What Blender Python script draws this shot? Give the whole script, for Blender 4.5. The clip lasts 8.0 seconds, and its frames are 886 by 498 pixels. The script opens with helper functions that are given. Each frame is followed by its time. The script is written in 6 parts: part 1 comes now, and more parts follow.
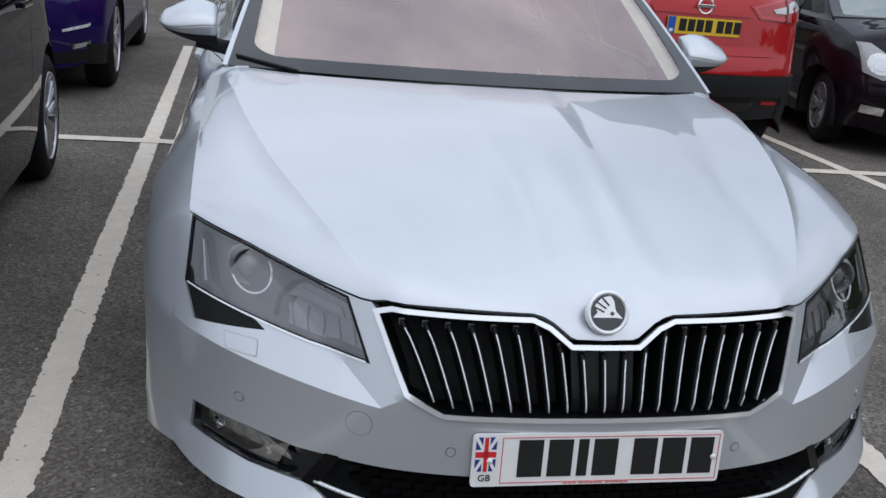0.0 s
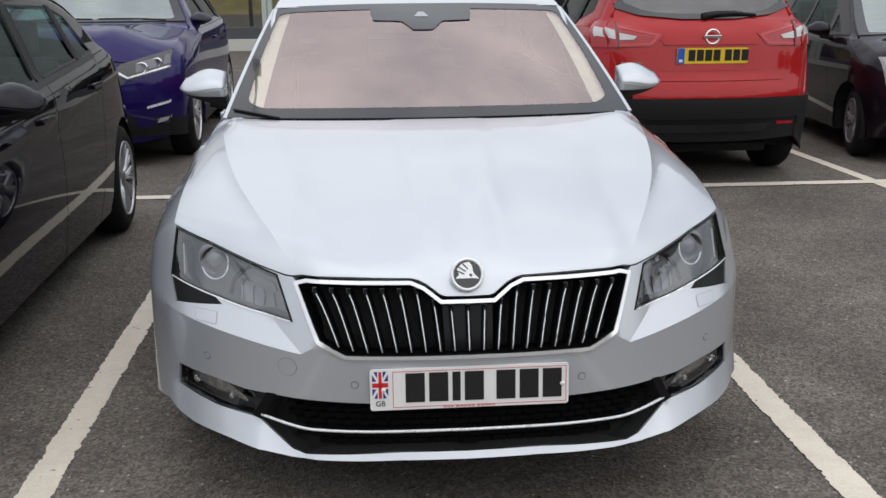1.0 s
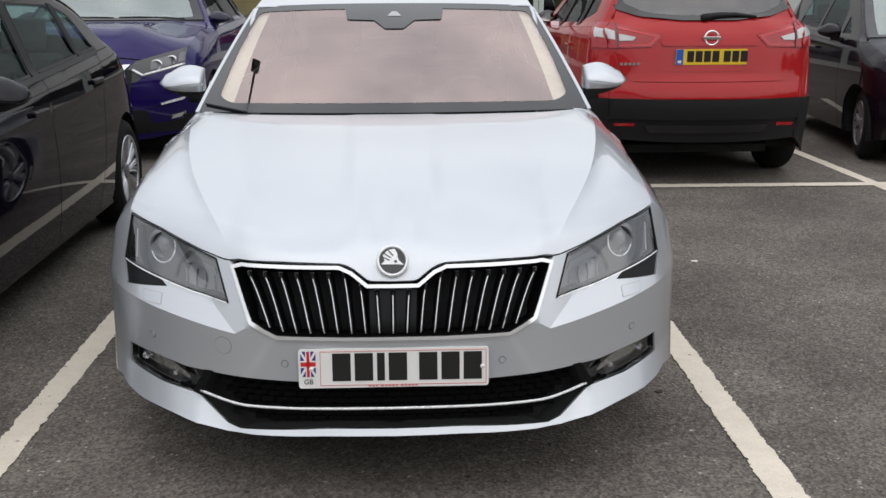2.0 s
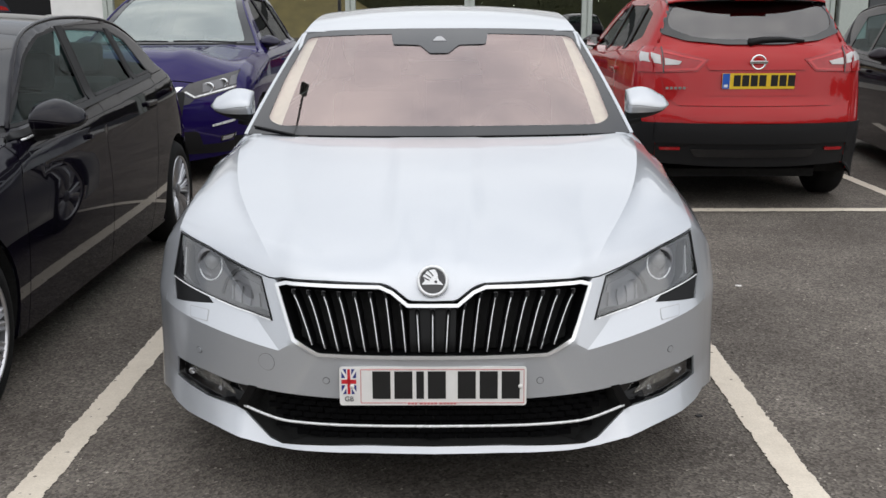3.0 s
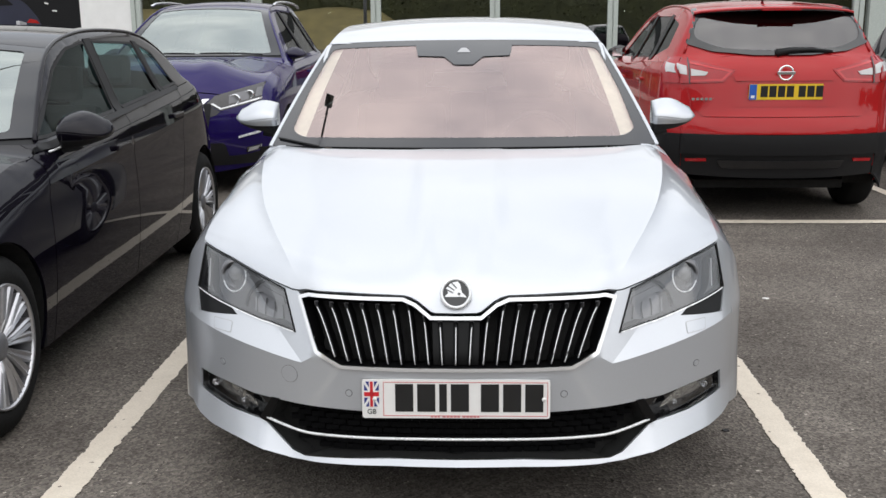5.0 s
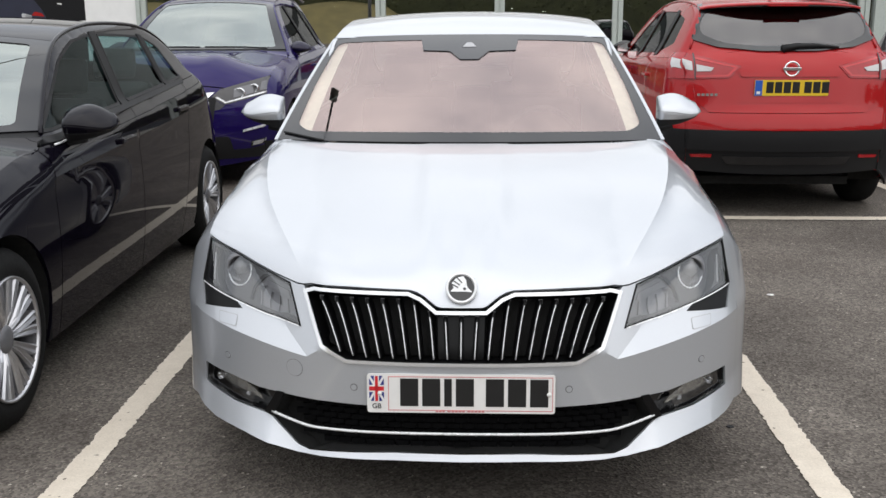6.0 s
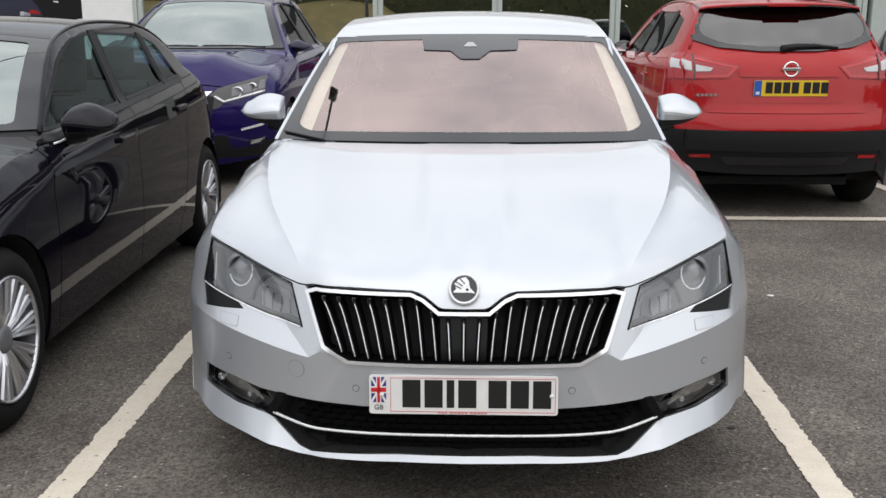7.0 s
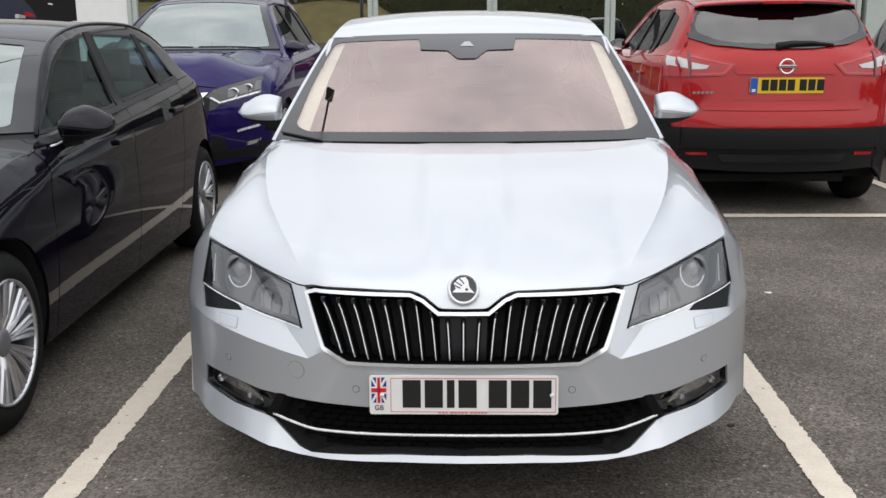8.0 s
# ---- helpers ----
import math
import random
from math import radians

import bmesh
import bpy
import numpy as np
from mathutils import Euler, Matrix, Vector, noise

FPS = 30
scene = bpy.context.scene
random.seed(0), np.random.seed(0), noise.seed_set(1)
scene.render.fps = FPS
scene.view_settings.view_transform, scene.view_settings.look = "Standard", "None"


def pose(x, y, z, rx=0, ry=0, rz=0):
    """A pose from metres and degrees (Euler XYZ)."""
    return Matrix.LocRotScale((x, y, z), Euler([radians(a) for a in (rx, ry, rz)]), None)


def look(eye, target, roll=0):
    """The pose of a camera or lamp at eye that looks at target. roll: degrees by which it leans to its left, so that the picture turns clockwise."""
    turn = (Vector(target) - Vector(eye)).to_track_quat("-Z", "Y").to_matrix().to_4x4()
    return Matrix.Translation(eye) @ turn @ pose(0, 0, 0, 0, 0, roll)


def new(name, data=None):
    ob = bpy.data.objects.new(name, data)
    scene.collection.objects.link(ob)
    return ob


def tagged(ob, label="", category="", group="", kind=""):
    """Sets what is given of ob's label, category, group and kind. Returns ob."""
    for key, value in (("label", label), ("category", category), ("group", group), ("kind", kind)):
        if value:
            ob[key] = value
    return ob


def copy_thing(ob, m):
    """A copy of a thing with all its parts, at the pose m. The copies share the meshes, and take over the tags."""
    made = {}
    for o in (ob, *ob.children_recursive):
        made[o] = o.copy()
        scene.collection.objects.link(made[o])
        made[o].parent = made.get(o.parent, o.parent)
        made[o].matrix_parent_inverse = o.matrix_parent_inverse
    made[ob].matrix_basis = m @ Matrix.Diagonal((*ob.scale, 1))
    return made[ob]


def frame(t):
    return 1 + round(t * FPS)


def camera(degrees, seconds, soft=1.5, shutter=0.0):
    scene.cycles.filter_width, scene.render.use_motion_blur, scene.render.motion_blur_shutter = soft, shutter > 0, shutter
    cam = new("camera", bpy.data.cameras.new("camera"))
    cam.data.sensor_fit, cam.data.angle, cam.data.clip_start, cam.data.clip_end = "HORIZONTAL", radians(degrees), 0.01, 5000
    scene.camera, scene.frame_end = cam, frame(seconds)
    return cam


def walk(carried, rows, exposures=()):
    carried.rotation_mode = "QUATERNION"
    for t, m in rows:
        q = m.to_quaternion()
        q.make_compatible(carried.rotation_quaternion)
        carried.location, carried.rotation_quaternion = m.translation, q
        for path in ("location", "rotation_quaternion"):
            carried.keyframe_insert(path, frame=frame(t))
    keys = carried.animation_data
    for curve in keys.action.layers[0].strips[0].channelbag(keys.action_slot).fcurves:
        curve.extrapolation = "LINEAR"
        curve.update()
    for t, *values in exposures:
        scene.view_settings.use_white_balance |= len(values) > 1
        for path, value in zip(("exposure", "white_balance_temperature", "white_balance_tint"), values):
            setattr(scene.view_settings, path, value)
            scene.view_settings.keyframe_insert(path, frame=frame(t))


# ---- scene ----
cam = camera(48.8, 8.0)
EXPOSURE = [(0, 0.05, 5950), (0.5, 0.12, 6100), (1.0, 0.22, 6450), (2.5, 0.27, 6580), (3.5, 0.32, 6620), (4.0, 0.33, 6620), (4.5, 0.51, 6620), (5.0, 0.52, 6620), (6.5, 0.45, 6620), (8.0, 0.43, 6620)]
PATH = [
    (0, (-0.678, -1.655, 1.361), (-0.304, 0.214, 0.757), 5.0),
    (0.2, (-0.607, -1.834, 1.373), (-0.387, 0.087, 0.86), 3.8),
    (0.3, (-0.573, -1.914, 1.387), (-0.408, 0.023, 0.918), 3.0),
    (0.5, (-0.48, -2.084, 1.392), (-0.352, -0.136, 0.954), 1.5),
    (0.7, (-0.383, -2.233, 1.395), (-0.248, -0.296, 0.915), 0.8),
    (1, (-0.231, -2.383, 1.398), (-0.097, -0.453, 0.891), -0.5),
    (1.2, (-0.141, -2.428, 1.385), (0.001, -0.502, 0.865), -0.5),
    (2.5, (0.102, -2.567, 1.402), (0.08, -0.626, 0.92), -0.2),
    (3, (0.088, -2.578, 1.403), (0.044, -0.632, 0.942), -0.3),
    (3.5, (0.082, -2.572, 1.404), (0.036, -0.629, 0.935), -0.0),
    (4, (0.087, -2.565, 1.405), (0.032, -0.626, 0.92), -0.2),
    (4.5, (0.092, -2.563, 1.404), (0.015, -0.621, 0.932), -0.4),
    (5, (0.092, -2.566, 1.404), (-0.003, -0.617, 0.965), -0.5),
    (6.5, (0.077, -2.561, 1.403), (-0.024, -0.615, 0.95), -0.2),
    (7, (0.067, -2.553, 1.405), (-0.027, -0.607, 0.954), -0.1),
    (7.5, (0.062, -2.543, 1.404), (-0.031, -0.599, 0.945), -0.4),
    (8, (0.06, -2.552, 1.406), (-0.027, -0.606, 0.954), -0.5),
]
walk(cam, [(t, look(eye, target, roll)) for t, eye, target, roll in PATH],
     exposures=[(t, e, k, 10) for t, e, k in EXPOSURE])

# ---- world, sun and exposure ----
world = bpy.data.worlds.new("sky")
scene.world = world
world.use_nodes = True
wt = world.node_tree
wt.nodes.clear()
w_out = wt.nodes.new("ShaderNodeOutputWorld")
w_bg = wt.nodes.new("ShaderNodeBackground")
w_sky = wt.nodes.new("ShaderNodeTexSky")
w_sky.sky_type = "NISHITA"
w_sky.sun_disc = False
SUN_EL, SUN_AZ = 46.0, 150.0      # height, and compass way to the sun (0 is +y, 90 is +x)
w_sky.sun_elevation, w_sky.sun_rotation = radians(SUN_EL), radians(SUN_AZ)
w_sky.air_density, w_sky.dust_density = 1.0, 2.0
w_co = wt.nodes.new("ShaderNodeTexCoord")
w_map = wt.nodes.new("ShaderNodeMapping")
w_map.inputs["Scale"].default_value = (1.0, 1.0, 2.2)
w_noise = wt.nodes.new("ShaderNodeTexNoise")
w_noise.inputs["Scale"].default_value = 2.3
w_noise.inputs["Detail"].default_value = 7.0
w_noise.inputs["Roughness"].default_value = 0.55
w_ramp = wt.nodes.new("ShaderNodeValToRGB")
w_ramp.color_ramp.elements[0].position, w_ramp.color_ramp.elements[0].color = 0.34, (10.6, 11.4, 12.6, 1)
w_ramp.color_ramp.elements[1].position, w_ramp.color_ramp.elements[1].color = 0.68, (18.6, 19.0, 19.4, 1)
w_mix = wt.nodes.new("ShaderNodeMixRGB")
w_mix.inputs[0].default_value = 0.86       # cloud cover
wt.links.new(w_co.outputs["Generated"], w_map.inputs[0])
wt.links.new(w_map.outputs[0], w_noise.inputs["Vector"])
wt.links.new(w_noise.outputs["Fac"], w_ramp.inputs[0])
wt.links.new(w_sky.outputs[0], w_mix.inputs[1])
# an overcast sky is about three times as bright overhead as at the horizon
w_sep = wt.nodes.new("ShaderNodeSeparateXYZ")
w_up = wt.nodes.new("ShaderNodeMath")
w_up.operation, w_up.use_clamp = "MULTIPLY_ADD", False
w_up.inputs[1].default_value, w_up.inputs[2].default_value = 0.52, 0.55
w_top = wt.nodes.new("ShaderNodeMath")
w_top.operation = "MAXIMUM"
w_top.inputs[1].default_value = 0.55
w_dome = wt.nodes.new("ShaderNodeMixRGB")
w_dome.blend_type = "MULTIPLY"
w_dome.inputs[0].default_value = 1.0
wt.links.new(w_co.outputs["Generated"], w_sep.inputs[0])
wt.links.new(w_sep.outputs["Z"], w_up.inputs[0])
wt.links.new(w_up.outputs[0], w_top.inputs[0])
wt.links.new(w_ramp.outputs[0], w_dome.inputs[1])
wt.links.new(w_top.outputs[0], w_dome.inputs[2])
wt.links.new(w_dome.outputs[0], w_mix.inputs[2])
wt.links.new(w_mix.outputs[0], w_bg.inputs[0])
wt.links.new(w_bg.outputs[0], w_out.inputs[0])
w_bg.inputs[1].default_value = 0.082

sun = new("sun", bpy.data.lights.new("sun", "SUN"))
sun.data.energy, sun.data.angle, sun.data.color = 0.75, radians(110), (1.0, 0.96, 0.9)
_az, _el = radians(SUN_AZ), radians(SUN_EL)
sun.matrix_world = look((0, 0, 30), Vector((0, 0, 30)) - 10 * Vector((math.sin(_az) * math.cos(_el), math.cos(_az) * math.cos(_el), math.sin(_el))))


# ---- materials ----
def material(name):
    m = bpy.data.materials.new(name)
    m.use_nodes = True
    return m, m.node_tree, m.node_tree.nodes["Principled BSDF"]


def set_in(node, **values):
    for key, v in values.items():
        node.inputs[key.replace("_", " ")].default_value = v


def grain(nt, scale, detail=4.0, rough=0.6, coord="Object"):
    co = nt.nodes.new("ShaderNodeTexCoord")
    n = nt.nodes.new("ShaderNodeTexNoise")
    set_in(n, Scale=scale, Detail=detail, Roughness=rough)
    nt.links.new(co.outputs[coord], n.inputs["Vector"])
    return n.outputs["Fac"]


def ramp(nt, fac, stops):
    r = nt.nodes.new("ShaderNodeValToRGB")
    while len(r.color_ramp.elements) < len(stops):
        r.color_ramp.elements.new(0.5)
    for e, (p, c) in zip(r.color_ramp.elements, stops):
        e.position, e.color = p, (*c, 1)
    nt.links.new(fac, r.inputs[0])
    return r.outputs[0]


def bump(nt, fac, strength, distance):
    b = nt.nodes.new("ShaderNodeBump")
    set_in(b, Strength=strength, Distance=distance)
    nt.links.new(fac, b.inputs["Height"])
    return b.outputs[0]


def times(c, k):
    return tuple(v * k for v in c)


def paint(name, colour, metallic=0.55, rough=0.32, coat=1.0, dirt=0.06, ior=1.5):
    """Car paint: flakes in the base coat, a clear coat over it, a little dust."""
    m, nt, p = material(name)
    set_in(p, Metallic=metallic, Coat_Weight=coat, Coat_Roughness=0.02, Coat_IOR=ior, Specular_IOR_Level=0.5 if metallic > 0.5 else 0.0)
    flakes = grain(nt, 260.0, 2.0)
    dust = grain(nt, 7.0, 6.0, 0.7)
    c = ramp(nt, flakes, [(0.3, times(colour, 0.985)), (0.7, times(colour, 1.015))])
    mix = nt.nodes.new("ShaderNodeMixRGB")
    mix.inputs[2].default_value = (0.30, 0.28, 0.25, 1)
    d = ramp(nt, dust, [(0.45, (0, 0, 0)), (0.85, (dirt, dirt, dirt))])
    nt.links.new(d, mix.inputs[0])
    nt.links.new(c, mix.inputs[1])
    nt.links.new(mix.outputs[0], p.inputs["Base Color"])
    r = ramp(nt, dust, [(0.3, (rough,) * 3), (0.9, (rough + 0.04,) * 3)])
    nt.links.new(r, p.inputs["Roughness"])
    return m


def plain(name, colour, rough=0.5, metallic=0.0, vary=0.12, scale=30.0, relief=0.0, coat=0.0):
    m, nt, p = material(name)
    set_in(p, Metallic=metallic, Coat_Weight=coat)
    n = grain(nt, scale, 5.0)
    nt.links.new(ramp(nt, n, [(0.25, times(colour, 1 - vary)), (0.75, times(colour, 1 + vary))]), p.inputs["Base Color"])
    nt.links.new(ramp(nt, n, [(0.2, (rough * 0.85,) * 3), (0.8, (min(1, rough * 1.15),) * 3)]), p.inputs["Roughness"])
    if relief:
        nt.links.new(bump(nt, n, 0.4, relief), p.inputs["Normal"])
    return m


def glass(name, tint, gloss=(1, 1, 1), reflect=0.08, rough=0.0, slant=1.0):
    """A pane: lets tinted light through and mirrors what lies before it, more so at a slant."""
    m = bpy.data.materials.new(name)
    m.use_nodes = True
    nt = m.node_tree
    nt.nodes.clear()
    out = nt.nodes.new("ShaderNodeOutputMaterial")
    tr = nt.nodes.new("ShaderNodeBsdfTransparent")
    tr.inputs[0].default_value = (*tint, 1)
    gl = nt.nodes.new("ShaderNodeBsdfGlossy")
    gl.inputs["Color"].default_value = (*gloss, 1)
    gl.inputs["Roughness"].default_value = rough
    fr = nt.nodes.new("ShaderNodeLayerWeight")
    fr.inputs[0].default_value = 0.5
    pw = nt.nodes.new("ShaderNodeMath")
    pw.operation = "POWER"
    pw.inputs[1].default_value = 5.0
    nt.links.new(fr.outputs["Facing"], pw.inputs[0])
    mx = nt.nodes.new("ShaderNodeMath")
    mx.operation = "MULTIPLY_ADD"
    mx.inputs[1].default_value, mx.inputs[2].default_value = slant - reflect, reflect
    nt.links.new(pw.outputs[0], mx.inputs[0])
    mix = nt.nodes.new("ShaderNodeMixShader")
    nt.links.new(mx.outputs[0], mix.inputs[0])
    nt.links.new(tr.outputs[0], mix.inputs[1])
    nt.links.new(gl.outputs[0], mix.inputs[2])
    nt.links.new(mix.outputs[0], out.inputs[0])
    return m


def asphalt():
    m, nt, p = material("asphalt")
    fine, mid, big = grain(nt, 160.0, 3.0, 0.7), grain(nt, 26.0, 5.0, 0.7), grain(nt, 0.9, 4.0, 0.55)
    vor = nt.nodes.new("ShaderNodeTexVoronoi")
    co = nt.nodes.new("ShaderNodeTexCoord")
    nt.links.new(co.outputs["Object"], vor.inputs["Vector"])
    vor.inputs["Scale"].default_value = 115.0
    stones = ramp(nt, vor.outputs["Color"], [(0.15, (0.047, 0.043, 0.0405)), (0.50, (0.078, 0.072, 0.067)), (0.92, (0.116, 0.107, 0.099)), (1.0, (0.32, 0.305, 0.28))])
    mix = nt.nodes.new("ShaderNodeMixRGB")
    mix.blend_type = "MULTIPLY"
    mix.inputs[0].default_value = 1.0
    nt.links.new(stones, mix.inputs[1])
    nt.links.new(ramp(nt, big, [(0.3, (1.52, 1.46, 1.40)), (0.7, (2.12, 2.04, 1.94))]), mix.inputs[2])
    mix2 = nt.nodes.new("ShaderNodeMixRGB")
    mix2.blend_type = "MULTIPLY"
    mix2.inputs[0].default_value = 1.0
    nt.links.new(mix.outputs[0], mix2.inputs[1])
    nt.links.new(ramp(nt, mid, [(0.3, (0.82, 0.82, 0.82)), (0.7, (1.18, 1.18, 1.18))]), mix2.inputs[2])
    spots = nt.nodes.new("ShaderNodeTexVoronoi")
    nt.links.new(co.outputs["Object"], spots.inputs["Vector"])
    spots.inputs["Scale"].default_value = 9.0
    dots = ramp(nt, spots.outputs["Distance"], [(0.045, (0.35, 0.34, 0.33)), (0.085, (1, 1, 1))])      # gum and oil spots
    chips = nt.nodes.new("ShaderNodeTexVoronoi")
    nt.links.new(co.outputs["Object"], chips.inputs["Vector"])
    chips.inputs["Scale"].default_value = 34.0
    pale = ramp(nt, chips.outputs["Distance"], [(0.05, (1.9, 1.85, 1.75)), (0.12, (1, 1, 1))])         # pale chippings
    oil = ramp(nt, grain(nt, 1.7, 6.0, 0.7), [(0.40, (0.80, 0.79, 0.78)), (0.62, (1.06, 1.06, 1.05))])
    last = mix2.outputs[0]
    for layer in (dots, pale, oil):
        mm = nt.nodes.new("ShaderNodeMixRGB")
        mm.blend_type = "MULTIPLY"
        mm.inputs[0].default_value = 1.0
        nt.links.new(last, mm.inputs[1])
        nt.links.new(layer, mm.inputs[2])
        last = mm.outputs[0]
    nt.links.new(last, p.inputs["Base Color"])
    set_in(p, Roughness=0.9, Specular_IOR_Level=0.12)
    nt.links.new(bump(nt, vor.outputs["Distance"], 0.8, 0.004), p.inputs["Normal"])
    return m


def line_paint():
    m, nt, p = material("line_paint")
    fine, wear = grain(nt, 120.0, 3.0, 0.7), grain(nt, 9.0, 6.0, 0.75)
    c = ramp(nt, wear, [(0.27, (0.16, 0.15, 0.13)), (0.33, (0.63, 0.555, 0.46)), (0.75, (0.77, 0.69, 0.58))])
    mix = nt.nodes.new("ShaderNodeMixRGB")
    mix.blend_type = "MULTIPLY"
    mix.inputs[0].default_value = 1.0
    nt.links.new(c, mix.inputs[1])
    nt.links.new(ramp(nt, fine, [(0.3, (0.85, 0.85, 0.85)), (0.6, (1.0, 1.0, 1.0))]), mix.inputs[2])
    co = nt.nodes.new("ShaderNodeTexCoord")
    vor = nt.nodes.new("ShaderNodeTexVoronoi")
    vor.inputs["Scale"].default_value = 17.0
    nt.links.new(co.outputs["Object"], vor.inputs["Vector"])
    warp = nt.nodes.new("ShaderNodeMath")
    warp.operation = "MULTIPLY_ADD"
    warp.inputs[1].default_value = 0.34
    nt.links.new(grain(nt, 60.0, 4.0, 0.7), warp.inputs[0])
    nt.links.new(vor.outputs["Distance"], warp.inputs[2])
    holes = ramp(nt, warp.outputs[0], [(0.25, (0.24, 0.22, 0.20)), (0.275, (1, 1, 1))])
    sel = ramp(nt, grain(nt, 3.0, 4.0), [(0.42, (0, 0, 0)), (0.50, (1, 1, 1))])
    m3 = nt.nodes.new("ShaderNodeMixRGB")
    m3.blend_type = "MULTIPLY"
    nt.links.new(sel, m3.inputs[0])
    nt.links.new(mix.outputs[0], m3.inputs[1])
    nt.links.new(holes, m3.inputs[2])
    nt.links.new(m3.outputs[0], p.inputs["Base Color"])
    set_in(p, Roughness=0.7)
    nt.links.new(bump(nt, fine, 0.5, 0.002), p.inputs["Normal"])
    return m


SILVER = paint("silver_paint", (0.540, 0.560, 0.594), 0.54, 0.32, dirt=0.02)
BLACK_PAINT = paint("black_paint", (0.0042, 0.0034, 0.0070), 0.0, 0.30, 1.0, dirt=0.003, ior=1.33)
BLUE_PAINT = paint("violet_blue_paint", (0.013, 0.0065, 0.078), 0.3, 0.30, 0.95, dirt=0.004, ior=1.38)
RED_PAINT = paint("red_paint", (0.36, 0.014, 0.016), 0.15, 0.35, 0.95, dirt=0.008, ior=1.42)
# darker copy of the violet-blue: the door mirrors' shade put into the colour
SHADED_BLUE_PAINT = paint("shaded_violet_blue_paint", (0.007, 0.005, 0.024), 0.2, 0.3, 0.7, dirt=0.01)
PLUM_PAINT = paint("dark_plum_paint", (0.010, 0.006, 0.010), 0.2, 0.3, 0.95, dirt=0.004, ior=1.30)
BLACK_PLASTIC = plain("black_plastic", (0.008, 0.008, 0.009), 0.55, relief=0.0004, scale=400.0)
BLACK_PLASTIC.node_tree.nodes["Principled BSDF"].inputs["Specular IOR Level"].default_value = 0.3
GLOSS_BLACK = plain("gloss_black", (0.008, 0.008, 0.009), 0.12, coat=0.6)
DARK_VOID = plain("dark_inner", (0.004, 0.004, 0.004), 0.9)
INTAKE_BLACK = plain("intake_black", (0.004, 0.004, 0.0045), 0.35)
INTAKE_BLACK.node_tree.nodes["Principled BSDF"].inputs["Specular IOR Level"].default_value = 0.18
MESH_BLACK = plain("mesh_black", (0.0045, 0.0045, 0.005), 0.6)
MESH_BLACK.node_tree.nodes["Principled BSDF"].inputs["Specular IOR Level"].default_value = 0.04
BRIGHT = plain("bright_trim", (0.78, 0.79, 0.80), 0.28, 0.35, 0.03)
CHROME = plain("chrome", (0.82, 0.82, 0.83), 0.10, 1.0, 0.03)
CHROME_TRIM = plain("chrome_trim", (0.84, 0.845, 0.855), 0.20, 0.6, 0.03)
SATIN = plain("satin_chrome", (0.60, 0.61, 0.63), 0.25, 1.0, 0.03)
ALLOY = plain("alloy", (0.55, 0.55, 0.57), 0.32, 0.85, 0.06)
TYRE = plain("tyre_rubber", (0.009, 0.009, 0.009), 0.8, relief=0.001, scale=90.0)
TYRE.node_tree.nodes["Principled BSDF"].inputs["Specular IOR Level"].default_value = 0.2
SCREEN = glass("reflective_windscreen", (0.76, 0.76, 0.70), (1.0, 0.81, 0.775), 0.33)
WINDSCREEN = glass("sky_mirroring_windscreen", (0.50, 0.55, 0.52), (0.93, 1.0, 0.97), 0.32)
CAR_GLASS = glass("tinted_car_glass", (0.46, 0.60, 0.60), (0.9, 1, 1), 0.02, slant=0.42)
PRIVACY = glass("dark_car_glass", (0.12, 0.14, 0.14), (1, 1, 1), 0.05, slant=0.35)
REAR_GLASS = glass("tailgate_glass", (0.14, 0.17, 0.16), (1, 1, 1), 0.12)
LENS = glass("clear_lens", (0.90, 0.91, 0.92), (1, 1, 1), 0.13, slant=0.9)
FRIT = plain("black_ceramic_border", (0.014, 0.014, 0.017), 0.10, coat=0.25)
REFLECTOR = plain("lamp_reflector", (0.62, 0.63, 0.64), 0.22, 0.9, 0.1, 60.0)
FOG_MIRROR = plain("crinkled_reflector", (0.72, 0.70, 0.66), 0.16, 0.95, 0.25, 55.0, relief=0.02)
LAMP_MID = plain("lamp_mid_grey", (0.17, 0.17, 0.18), 0.35, 0.3)
SMOKED = plain("smoked_lamp_grey", (0.085, 0.083, 0.085), 0.35, 0.3)
LAMP_GREY = plain("lamp_housing_grey", (0.055, 0.055, 0.060), 0.4, 0.2)
LENS_GREY = plain("projector_glass", (0.20, 0.20, 0.205), 0.08, coat=1.0)
LAMP_LIGHT = plain("lamp_light_grey", (0.38, 0.38, 0.39), 0.35, 0.2)
RED_LENS = plain("red_lamp_lens", (0.33, 0.006, 0.010), 0.15, coat=0.3)
LAMP_STROKE = plain("lit_red_lens", (0.48, 0.012, 0.016), 0.2, coat=0.5)
WHITE_LENS = plain("clear_lamp_lens", (0.46, 0.45, 0.45), 0.15, coat=0.8)
CREAM = plain("cream_trim", (0.76, 0.81, 0.74), 0.8)
CABIN = plain("dark_cabin_cloth", (0.03, 0.028, 0.028), 0.9)
CABIN_GREY = plain("grey_cabin_plastic", (0.10, 0.095, 0.09), 0.8)
PLATE_WHITE = plain("plate_white", (0.78, 0.77, 0.75), 0.35, vary=0.03)
PLATE_YELLOW = plain("plate_yellow", (0.75, 0.50, 0.03), 0.35, vary=0.03)
PLATE_BLACK = plain("plate_black", (0.012, 0.012, 0.012), 0.4)
PLATE_RED = plain("plate_red", (0.55, 0.05, 0.06), 0.5)
PLATE_PINK = plain("faded_plate_red", (0.60, 0.22, 0.22), 0.5)
FLAG_BLUE = plain("flag_blue", (0.02, 0.03, 0.20), 0.4)
FLAG_RED = plain("flag_red", (0.60, 0.02, 0.03), 0.4)
